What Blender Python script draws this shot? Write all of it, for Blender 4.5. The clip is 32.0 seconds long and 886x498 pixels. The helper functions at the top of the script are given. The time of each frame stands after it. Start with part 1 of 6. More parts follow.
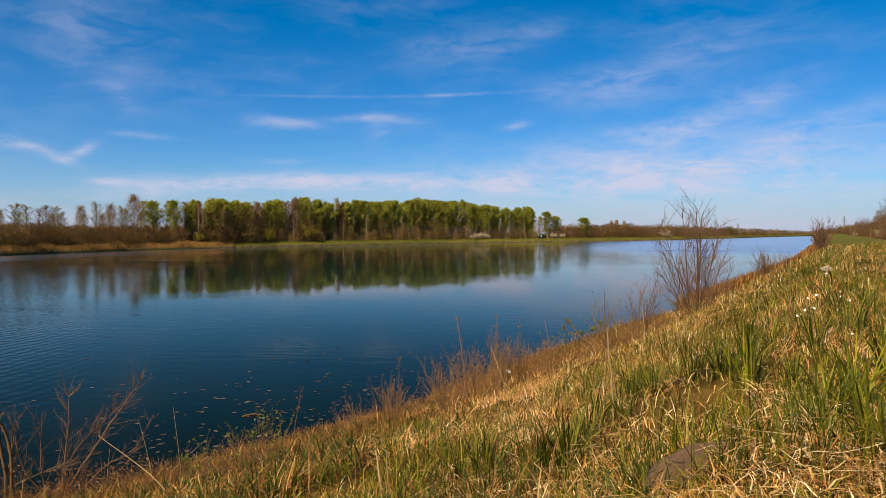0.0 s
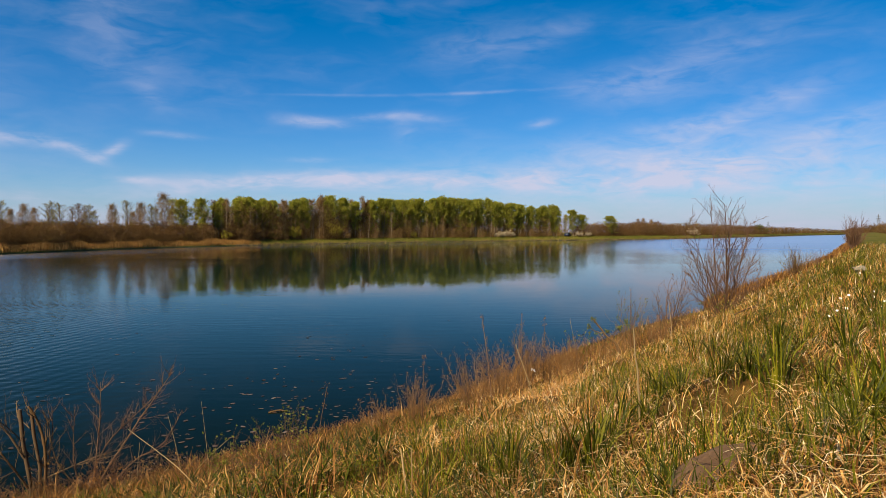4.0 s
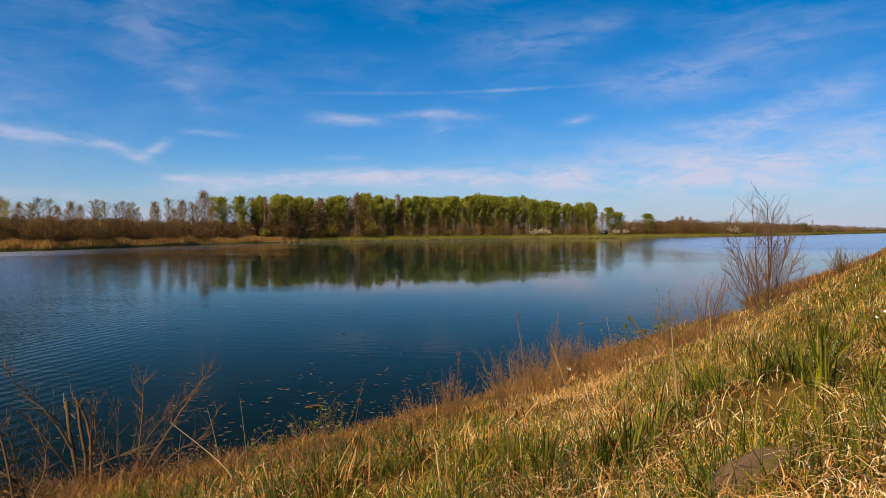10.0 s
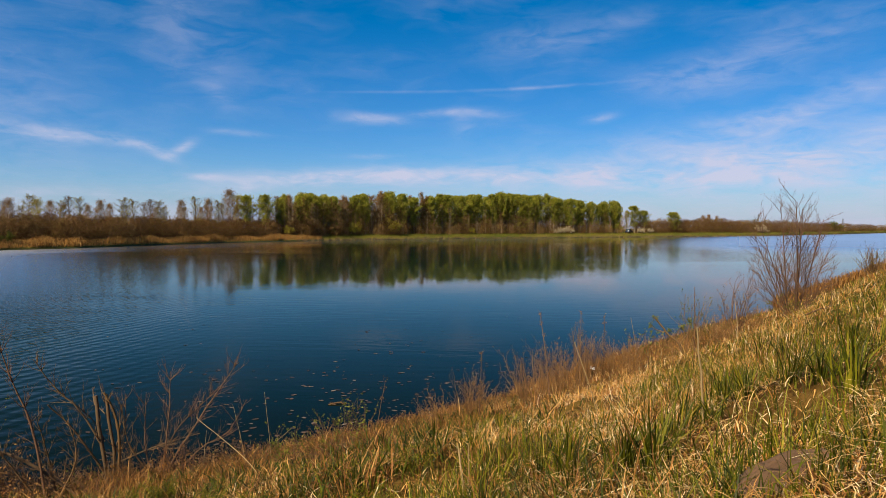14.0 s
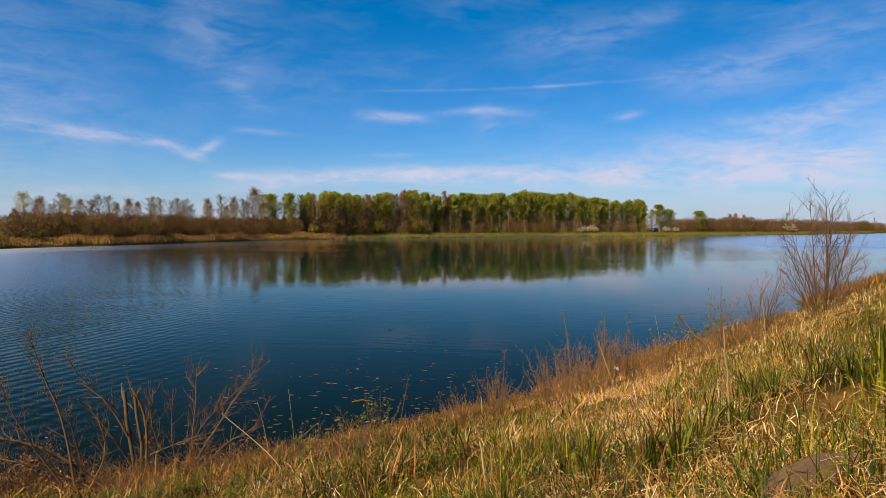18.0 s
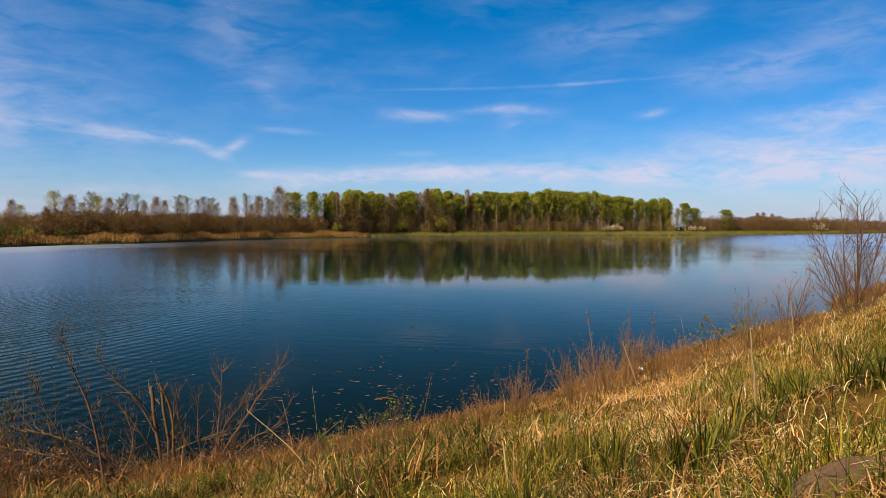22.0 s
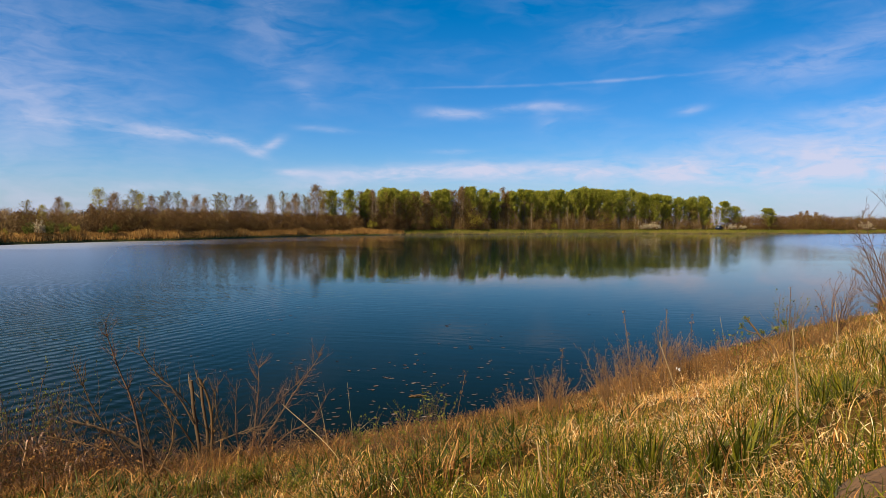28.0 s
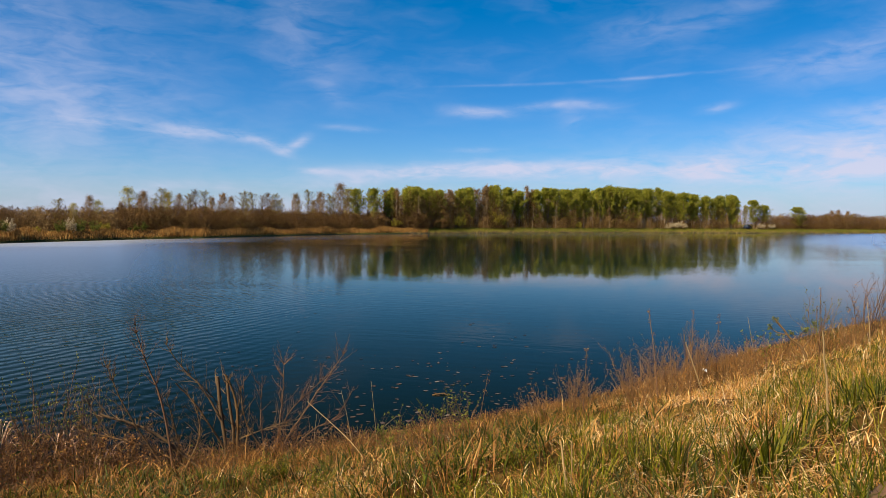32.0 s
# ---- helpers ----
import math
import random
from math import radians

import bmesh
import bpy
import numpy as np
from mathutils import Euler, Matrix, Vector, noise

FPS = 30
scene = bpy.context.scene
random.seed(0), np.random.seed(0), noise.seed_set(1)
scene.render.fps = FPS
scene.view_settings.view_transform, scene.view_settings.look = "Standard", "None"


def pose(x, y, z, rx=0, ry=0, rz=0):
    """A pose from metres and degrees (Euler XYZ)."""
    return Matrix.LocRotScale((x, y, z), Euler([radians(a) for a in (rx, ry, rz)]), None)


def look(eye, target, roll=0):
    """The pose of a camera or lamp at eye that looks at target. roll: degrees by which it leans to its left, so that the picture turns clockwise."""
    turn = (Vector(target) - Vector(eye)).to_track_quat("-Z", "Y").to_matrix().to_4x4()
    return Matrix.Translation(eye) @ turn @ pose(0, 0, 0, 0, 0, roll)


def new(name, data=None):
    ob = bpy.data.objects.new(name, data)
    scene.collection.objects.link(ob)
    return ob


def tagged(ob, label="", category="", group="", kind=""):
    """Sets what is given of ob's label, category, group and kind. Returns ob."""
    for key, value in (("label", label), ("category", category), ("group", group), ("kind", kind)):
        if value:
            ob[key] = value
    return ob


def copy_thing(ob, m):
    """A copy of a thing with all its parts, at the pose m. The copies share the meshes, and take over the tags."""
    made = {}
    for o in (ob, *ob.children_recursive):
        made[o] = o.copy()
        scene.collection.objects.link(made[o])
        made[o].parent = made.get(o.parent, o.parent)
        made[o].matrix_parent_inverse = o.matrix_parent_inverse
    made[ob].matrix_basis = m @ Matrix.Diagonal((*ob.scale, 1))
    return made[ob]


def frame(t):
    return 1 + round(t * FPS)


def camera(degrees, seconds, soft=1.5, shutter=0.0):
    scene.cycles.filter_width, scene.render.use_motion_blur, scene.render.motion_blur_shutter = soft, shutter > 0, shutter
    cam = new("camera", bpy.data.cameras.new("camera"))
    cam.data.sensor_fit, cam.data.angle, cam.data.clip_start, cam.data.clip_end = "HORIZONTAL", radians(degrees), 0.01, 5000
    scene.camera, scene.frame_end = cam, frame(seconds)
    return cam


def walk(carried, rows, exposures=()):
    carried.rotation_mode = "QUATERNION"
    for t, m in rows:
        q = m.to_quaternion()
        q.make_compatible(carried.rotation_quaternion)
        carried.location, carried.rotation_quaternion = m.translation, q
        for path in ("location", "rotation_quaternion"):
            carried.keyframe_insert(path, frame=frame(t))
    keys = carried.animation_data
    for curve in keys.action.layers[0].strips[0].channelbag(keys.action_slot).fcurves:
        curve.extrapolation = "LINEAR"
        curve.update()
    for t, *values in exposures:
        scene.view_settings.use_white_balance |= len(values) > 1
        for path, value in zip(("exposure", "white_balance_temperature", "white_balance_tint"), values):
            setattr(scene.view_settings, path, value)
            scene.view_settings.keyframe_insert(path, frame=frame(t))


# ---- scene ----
cam = camera(66.0, 32.0, soft=0.6)
PATH = [  # seconds, pitch, roll, yaw of a camera that turns on its tripod
    (0.0, -1.224, 0.343, -0.031),
    (1.0, -1.261, 0.326, 0.509),
    (2.0, -1.296, 0.308, 1.036),
    (3.0, -1.332, 0.290, 1.552),
    (6.0, -1.435, 0.234, 3.057),
    (7.0, -1.468, 0.214, 3.549),
    (8.0, -1.501, 0.195, 4.038),
    (9.0, -1.534, 0.175, 4.525),
    (10.0, -1.566, 0.155, 5.011),
    (11.0, -1.598, 0.134, 5.496),
    (12.0, -1.630, 0.113, 5.981),
    (13.0, -1.661, 0.092, 6.466),
    (16.0, -1.754, 0.026, 7.920),
    (17.0, -1.784, 0.004, 8.405),
    (18.0, -1.815, -0.019, 8.889),
    (19.0, -1.845, -0.043, 9.374),
    (20.0, -1.876, -0.067, 9.858),
    (21.0, -1.906, -0.091, 10.342),
    (22.0, -1.937, -0.116, 10.826),
    (23.0, -1.967, -0.141, 11.310),
    (24.0, -1.998, -0.166, 11.794),
    (25.0, -2.028, -0.192, 12.279),
    (28.0, -2.121, -0.272, 13.742),
    (29.0, -2.152, -0.300, 14.235),
    (30.0, -2.184, -0.328, 14.733),
    (31.0, -2.216, -0.357, 15.236),
    (32.0, -2.248, -0.386, 15.748),
]
EYE = Vector((0.0, 0.0, 3.0))
walk(cam, [(t, pose(*EYE, 90 + pitch, roll, yaw)) for t, pitch, roll, yaw in PATH], exposures=((0.0, 0.80), (6.0, 0.77), (13.0, 0.78), (19.0, 0.85), (25.0, 0.88), (32.0, 0.90)))

# ---- light: high spring sun behind the left shoulder, blue sky with cirrus ----
SUN_EL, SUN_AZ = radians(45), radians(-144)  # azimuth from +y, clockwise
sun = new("sun", bpy.data.lights.new("sun", "SUN"))
sun.data.energy, sun.data.angle, sun.data.color = 5.0, radians(0.53), (1.0, 0.85, 0.60)
sun_way = Vector((math.sin(SUN_AZ) * math.cos(SUN_EL), math.cos(SUN_AZ) * math.cos(SUN_EL), math.sin(SUN_EL)))
sun.matrix_world = look(sun_way * 50, (0, 0, 0))


class Nodes:
    """Short hand for node trees."""

    def __init__(self, tree):
        self.tree = tree
        tree.nodes.clear()

    def add(self, kind, op="", **sockets):
        node = self.tree.nodes.new(kind)
        if op:
            node.operation = op
        for key, value in sockets.items():
            self.put(node.inputs[key.replace("_", " ")], value)
        return node

    def put(self, socket, value):
        if isinstance(value, bpy.types.NodeSocket):
            self.tree.links.new(value, socket)
        elif isinstance(value, bpy.types.Node):
            self.tree.links.new(value.outputs[0], socket)
        else:
            socket.default_value = value

    def math(self, op, a, b=0.0, c=0.0):
        node = self.tree.nodes.new("ShaderNodeMath")
        node.operation = op
        for socket, value in zip(node.inputs, (a, b, c)):
            self.put(socket, value)
        return node.outputs[0]

    def noise(self, vector, scale, detail=4.0, rough=0.55, distortion=0.0):
        return self.add("ShaderNodeTexNoise", Vector=vector, Scale=scale, Detail=detail, Roughness=rough, Distortion=distortion).outputs[0]

    def ramp(self, fac, *stops):
        node = self.tree.nodes.new("ShaderNodeValToRGB")
        self.put(node.inputs[0], fac)
        while len(node.color_ramp.elements) < len(stops):
            node.color_ramp.elements.new(0.5)
        for element, (place, colour) in zip(node.color_ramp.elements, stops):
            element.position = place
            element.color = (*colour, 1) if len(colour) == 3 else colour
        return node.outputs[0]

    def mix(self, fac, a, b, blend="MIX"):
        node = self.tree.nodes.new("ShaderNodeMix")
        node.data_type, node.blend_type = "RGBA", blend
        self.put(node.inputs[0], fac)
        self.put(node.inputs[6], a if not isinstance(a, tuple) else (*a, 1))
        self.put(node.inputs[7], b if not isinstance(b, tuple) else (*b, 1))
        return node.outputs[2]

    def remap(self, value, a, b, c=0.0, d=1.0):
        return self.add("ShaderNodeMapRange", Value=value, From_Min=a, From_Max=b, To_Min=c, To_Max=d).outputs[0]


def build_sky():
    world = bpy.data.worlds.new("sky")
    world.use_nodes = True
    scene.world = world
    n = Nodes(world.node_tree)
    coord = n.add("ShaderNodeTexCoord").outputs[0]
    sky = n.add("ShaderNodeTexSky")
    sky.sky_type, sky.sun_disc = "NISHITA", False
    sky.sun_elevation, sky.sun_rotation = SUN_EL, SUN_AZ
    sky.air_density, sky.dust_density, sky.ozone_density, sky.altitude = 1.0, 0.6, 3.0, 100
    blue = n.add("ShaderNodeHueSaturation", Hue=0.495, Saturation=SKY_SAT, Value=1.0, Color=sky.outputs[0]).outputs[0]
    blue = n.mix(1.0, blue, (0.94, 1.025, 1.26), "MULTIPLY")
    xyz = n.add("ShaderNodeSeparateXYZ", Vector=coord)
    az = n.math("MULTIPLY", n.math("ARCTAN2", xyz.outputs[0], xyz.outputs[1]), 57.2958)
    el = n.math("MULTIPLY", n.math("ARCSINE", xyz.outputs[2]), 57.2958)
    # cirrus streaks: torn by stretched noise, each with a centre, half length, half width, slope and weight
    flat = n.add("ShaderNodeCombineXYZ", X=az, Y=n.math("MULTIPLY", el, 3.2), Z=0.0).outputs[0]
    warp = n.add("ShaderNodeVectorMath", op="MULTIPLY_ADD")
    n.put(warp.inputs[0], n.add("ShaderNodeTexNoise", Vector=flat, Scale=0.16, Detail=3.0).outputs[1])
    n.put(warp.inputs[1], (5.0, 7.0, 0.0))
    n.put(warp.inputs[2], flat)
    torn = n.remap(n.noise(warp.outputs[0], 0.2, 4.0, 0.55), 0.36, 0.66)
    fine = n.remap(n.noise(warp.outputs[0], 0.7, 4.0, 0.5), 0.32, 0.72)
    wisps = None
    for a0, e0, length, width, slope, weight in WISPS:
        da = n.math("SUBTRACT", az, a0)
        de = n.math("SUBTRACT", n.math("SUBTRACT", el, e0), n.math("MULTIPLY", da, slope))
        d2 = n.math("ADD", n.math("POWER", n.math("DIVIDE", da, length), 2.0), n.math("POWER", n.math("DIVIDE", de, width), 2.0))
        spot = n.math("MULTIPLY", n.math("EXPONENT", n.math("MULTIPLY", d2, -1.0)), weight)
        wisps = spot if wisps is None else n.math("ADD", wisps, spot)
    veil = n.math("MULTIPLY", n.remap(n.noise(warp.outputs[0], 0.06, 4.0, 0.55), 0.42, 0.8), 0.2)
    cloud = n.math("ADD", n.math("MULTIPLY", wisps, n.math("ADD", 0.1, n.math("ADD", n.math("MULTIPLY", torn, 0.6), n.math("MULTIPLY", fine, 0.32)))), n.math("MULTIPLY", veil, torn))
    cloud = n.math("MINIMUM", cloud, 0.85)
    low = n.math("MAXIMUM", el, 0.0)
    haze = n.math("EXPONENT", n.math("MULTIPLY", n.math("POWER", n.math("DIVIDE", low, 2.9), 1.5), -1.0))
    haze = n.math("MULTIPLY", haze, n.math("ADD", 0.68, n.math("MULTIPLY", torn, 0.2)))
    blue = n.mix(n.remap(el, 0.0, 17.0), n.mix(1.0, blue, SKY_LOW, "MULTIPLY"), n.mix(1.0, blue, SKY_HIGH, "MULTIPLY"))
    tone = n.mix(haze, blue, HAZE)
    tone = n.mix(cloud, tone, CLOUD)
    n.add("ShaderNodeOutputWorld", Surface=n.add("ShaderNodeBackground", Color=tone, Strength=SKY_STRENGTH).outputs[0])


SKY_SAT, SKY_STRENGTH = 1.55, 0.049
SKY_LOW, SKY_HIGH = (0.52, 0.93, 1.16), (1.2, 1.08, 1.01)
HAZE, CLOUD = (6.8, 6.75, 8.6), (7.4, 7.35, 9.2)
WISPS = (
    # the forked wisp low in the west and the scraps round it
    (-36.6, 7.0, 2.6, 0.55, -0.05, 0.75), (-32.5, 6.75, 2.4, 0.42, -0.14, 0.6), (-29.6, 5.95, 1.3, 0.42, -0.42, 0.75), (-27.9, 6.25, 1.0, 0.45, 0.55, 0.7), (-23.4, 7.65, 2.0, 0.22, -0.05, 0.55),
    (-26.0, 4.15, 1.3, 0.26, -0.02, 0.7), (-42.0, 7.3, 2.4, 0.4, 0.0, 0.4), (-33.5, 2.6, 1.0, 0.3, 0.0, 0.4), (-37.5, 2.7, 3.0, 0.4, 0.05, 0.45), (-50.0, 9.0, 12.0, 9.0, 0.0, 0.42),
    # mid-height wisps and the vapour trail
    (-12.9, 9.1, 2.6, 0.42, -0.06, 0.65), (-7.0, 9.6, 3.2, 0.32, 0.06, 0.45), (-3.2, 9.45, 1.6, 0.25, -0.03, 0.4), (-5.2, 8.6, 1.0, 1.1, 0.0, 0.22), (0.6, 11.5, 7.5, 0.13, 0.028, 0.34), (-11.5, 11.25, 4.5, 0.1, 0.02, 0.16),
    (5.9, 8.9, 1.2, 0.32, 0.12, 0.6), (-25.2, 10.7, 1.3, 0.9, -0.5, 0.24), (-27.3, 15.0, 3.0, 3.6, 0.1, 0.2), (-13.0, 6.0, 2.2, 0.2, 0.0, 0.3),
    # veils of cirrus in the east
    (1.5, 15.2, 5.5, 1.3, 0.12, 0.22), (7.6, 16.0, 3.0, 0.9, 0.2, 0.2), (13.0, 11.7, 5.0, 1.2, 0.05, 0.36), (19.0, 13.2, 6.0, 1.5, 0.15, 0.24), (19.0, 8.4, 4.0, 0.85, 0.13, 0.55), (24.5, 10.0, 4.0, 1.2, 0.25, 0.34),
    (12.0, 7.0, 6.0, 1.1, 0.08, 0.34), (29.5, 8.0, 3.5, 1.0, 0.2, 0.4), (21.0, 6.0, 11.0, 1.7, 0.03, 0.5), (24.0, 3.2, 17.0, 2.4, 0.0, 0.3),
    # the bright bank of cloud above the trees
    (-16.5, 4.3, 8.0, 0.55, 0.05, 0.85), (-4.0, 4.25, 13.0, 0.75, 0.0, 0.95), (16.0, 4.3, 15.0, 1.5, 0.01, 0.9), (-24.0, 3.2, 5.0, 0.5, 0.06, 0.5),
)
build_sky()


# ---- materials ----
def material(name):
    m = bpy.data.materials.new(name)
    m.use_nodes = True
    n = Nodes(m.node_tree)
    return m, n


def finish(n, shader):
    return n.add("ShaderNodeOutputMaterial", Surface=shader)


def make_soil():
    m, n = material("grassy_soil")
    p = n.add("ShaderNodeNewGeometry").outputs[0]
    big, mid, fine = n.noise(p, 0.35, 4), n.noise(p, 3.5, 6, 0.65), n.noise(p, 40.0, 5, 0.7)
    straw = n.ramp(mid, (0.3, (0.03, 0.015, 0.004)), (0.5, (0.105, 0.053, 0.012)), (0.72, (0.23, 0.128, 0.032)))
    green = n.ramp(mid, (0.3, (0.03, 0.024, 0.004)), (0.6, (0.085, 0.08, 0.010)), (0.8, (0.17, 0.135, 0.02)))
    near = n.mix(n.remap(big, 0.42, 0.6), straw, green)
    # the far meadow and bank are green turf
    far = n.mix(n.remap(n.math("ADD", n.math("MULTIPLY", n.noise(p, 0.08, 5), 0.5), n.math("MULTIPLY", n.noise(p, 0.9, 6, 0.7), 0.5)), 0.4, 0.6), (0.052, 0.062, 0.009), (0.135, 0.105, 0.022))
    dist = n.add("ShaderNodeVectorMath", op="LENGTH", Vector=p).outputs[1]
    # the crest of the dike is greener than its slope
    xyz = n.add("ShaderNodeSeparateXYZ", Vector=p)
    across = n.math("SUBTRACT", n.math("MULTIPLY", xyz.outputs[0], math.cos(radians(29.6))), n.math("MULTIPLY", xyz.outputs[1], math.sin(radians(29.6))))
    near = n.mix(n.remap(n.math("ADD", across, n.math("MULTIPLY", big, 1.5)), -1.2, 0.8, 0.0, 0.75), near, green)
    near = n.mix(n.remap(dist, 3, 9), straw, near)
    col = n.mix(n.math("MULTIPLY", n.remap(dist, 14, 45), n.remap(across, -5.0, -2.5, 0.25, 1.0)), near, far)
    col = n.mix(n.remap(dist, 60, 80), col, far)
    col = n.mix(0.5, col, n.mix(fine, (0.25, 0.25, 0.25), (1.5, 1.5, 1.5)), "MULTIPLY")
    # wet mud under water and at the edge
    z = n.add("ShaderNodeSeparateXYZ", Vector=p).outputs[2]
    edge = n.math("ADD", z, n.math("MULTIPLY", n.noise(p, 1.5, 4), 0.3))
    col = n.mix(n.remap(edge, 0.22, 0.46), (0.022, 0.024, 0.014), col)
    bump = n.add("ShaderNodeBump", Strength=0.8, Distance=0.04, Height=fine)
    finish(n, n.add("ShaderNodeBsdfPrincipled", Base_Color=col, Roughness=1.0, Specular_IOR_Level=0.05, Normal=bump).outputs[0])
    return m


def make_water():
    m, n = material("lake_water")
    p = n.add("ShaderNodeNewGeometry").outputs[0]
    xyz = n.add("ShaderNodeSeparateXYZ", Vector=p)
    dist = n.add("ShaderNodeVectorMath", op="LENGTH", Vector=p).outputs[1]
    # wind lanes: calm and ruffled stretches
    lanes = n.add("ShaderNodeMapping", Vector=p, Rotation=(0, 0, radians(-20)), Scale=(0.012, 0.05, 1)).outputs[0]
    ruffled = n.remap(n.noise(lanes, 1.0, 4, 0.6), 0.46, 0.60, 0.15, 1.0)
    # the breeze is stronger in the open bay
    bay = n.remap(n.math("ADD", xyz.outputs[0], n.math("MULTIPLY", xyz.outputs[1], 0.3)), 6, -12, 0.35, 1.0)
    ruffled = n.math("MULTIPLY", ruffled, bay)
    swell = n.add("ShaderNodeMapping", Vector=p, Rotation=(0, 0, radians(28)), Scale=(0.55, 2.6, 1)).outputs[0]
    # a train of small wind waves crossing the western bay
    train = n.add("ShaderNodeTexWave", Vector=n.add("ShaderNodeMapping", Vector=p, Rotation=(0, 0, radians(10))).outputs[0], Scale=0.78, Distortion=5.0, Detail=3.0, Detail_Scale=0.9, Detail_Roughness=0.6).outputs[1]
    train = n.math("MULTIPLY", train, n.noise(p, 0.22, 3, 0.6))
    west = n.math("DIVIDE", n.math("MULTIPLY", xyz.outputs[0], -1.0), n.math("MAXIMUM", xyz.outputs[1], 1.0))
    west = n.remap(n.math("ADD", west, n.math("MULTIPLY", n.math("SUBTRACT", n.noise(p, 0.05, 3), 0.5), 0.5)), 0.38, 0.80)
    waves = n.math("ADD", n.noise(swell, 1.1, 3, 0.5, 0.4), n.math("MULTIPLY", n.noise(p, 3.5, 3, 0.5), 0.35))
    waves = n.math("ADD", waves, n.math("MULTIPLY", n.math("MULTIPLY", train, west), n.remap(dist, 8, 30, 0.75, 1.5)))
    ruffled = n.math("MAXIMUM", ruffled, west)
    strength = n.math("MULTIPLY", ruffled, n.remap(dist, 8, 120, 0.12, 0.22))
    strength = n.math("MULTIPLY", strength, n.math("SUBTRACT", 1.0, n.math("MULTIPLY", west, n.remap(dist, 22, 60, 0.0, 0.95))))
    # waves too small and far to see singly blur the mirror
    blur = n.math("ADD", 0.03, n.math("MULTIPLY", west, n.remap(dist, 20, 80, 0.0, 0.05)))
    # a ruffled lane along the far shore
    def off_shore(a, b):
        """How far the water lies before the straight line from a to b, as a share of its distance."""
        k = math.hypot(b[0] - a[0], b[1] - a[1])
        nx, ny = (b[1] - a[1]) / k, -(b[0] - a[0]) / k
        d = n.math("ADD", n.math("MULTIPLY", n.math("SUBTRACT", xyz.outputs[0], a[0]), nx), n.math("MULTIPLY", n.math("SUBTRACT", xyz.outputs[1], a[1]), ny))
        return n.math("DIVIDE", d, dist)
    lane = n.math("MINIMUM", off_shore((-64.0, 144.0), (47.0, 253.0)), off_shore((-75.7, 78.4), (-64.0, 144.0)))
    lane = n.math("ADD", lane, n.math("MULTIPLY", n.math("SUBTRACT", n.noise(n.add("ShaderNodeMapping", Vector=p, Rotation=(0, 0, radians(-42)), Scale=(0.02, 0.07, 1)).outputs[0], 1.0, 4, 0.6), 0.5), 0.5))
    lane = n.math("MULTIPLY", n.remap(lane, 0.24, 0.12), n.remap(xyz.outputs[0], 40, 0, 0.0, 1.0))
    # and wide ruffled water towards the far end of the lake
    reach = n.math("MULTIPLY", n.remap(dist, 70, 130), n.remap(n.math("DIVIDE", xyz.outputs[0], n.math("MAXIMUM", xyz.outputs[1], 1.0)), 0.16, 0.3))
    # the bay farthest west is ruffled all over
    open_bay = n.math("MULTIPLY", n.remap(n.math("DIVIDE", n.math("MULTIPLY", xyz.outputs[0], -1.0), n.math("MAXIMUM", xyz.outputs[1], 1.0)), 0.60, 0.88), n.remap(dist, 14, 40))
    blur = n.math("ADD", blur, n.math("ADD", n.math("MULTIPLY", lane, 0.09), n.math("MULTIPLY", n.math("MAXIMUM", reach, open_bay), 0.25)))
    bump = n.add("ShaderNodeBump", Strength=strength, Distance=0.12, Height=waves)
    murk = n.mix(n.noise(p, 0.15, 4), (0.0022, 0.0105, 0.0080), (0.0042, 0.0150, 0.0105))
    # the shallows over dark mud
    murk = n.mix(n.remap(dist, 9, 20), (0.0016, 0.0045, 0.0022), murk)
    depth = n.add("ShaderNodeBsdfDiffuse", Color=murk).outputs[0]
    mirror = n.add("ShaderNodeBsdfGlossy", Color=(1, 1, 1, 1), Roughness=blur, Normal=bump).outputs[0]
    gloss = n.math("MINIMUM", n.math("MULTIPLY", n.math("POWER", n.add("ShaderNodeFresnel", IOR=1.33, Normal=bump).outputs[0], 2.05), 1.2), 1.0)
    both = n.add("ShaderNodeMixShader")
    n.put(both.inputs[0], gloss), n.put(both.inputs[1], depth), n.put(both.inputs[2], mirror)
    finish(n, both.outputs[0])
    return m


def make_blades(name, stops, gloss=0.5, through_light=0.3):
    """Thin leaves and blades: each one its own tone, streaked along its length."""
    m, n = material(name)
    geo = n.add("ShaderNodeNewGeometry")
    col = n.ramp(geo.outputs["Random Per Island"], *stops)
    patch = n.remap(n.noise(geo.outputs[0], 1.3, 3), 0.3, 0.7, 0.65, 1.25)
    grain = n.remap(n.noise(geo.outputs[0], 60.0, 3), 0.3, 0.7, 0.8, 1.15)
    scale = n.math("MULTIPLY", patch, grain)
    col = n.mix(1.0, col, n.add("ShaderNodeCombineXYZ", X=scale, Y=scale, Z=scale).outputs[0], "MULTIPLY")
    body = n.add("ShaderNodeBsdfPrincipled", Base_Color=col, Roughness=gloss, Specular_IOR_Level=0.2).outputs[0]
    glow = n.add("ShaderNodeBsdfTranslucent", Color=col).outputs[0]
    both = n.add("ShaderNodeMixShader")
    n.put(both.inputs[0], through_light), n.put(both.inputs[1], body), n.put(both.inputs[2], glow)
    finish(n, both.outputs[0])
    return m


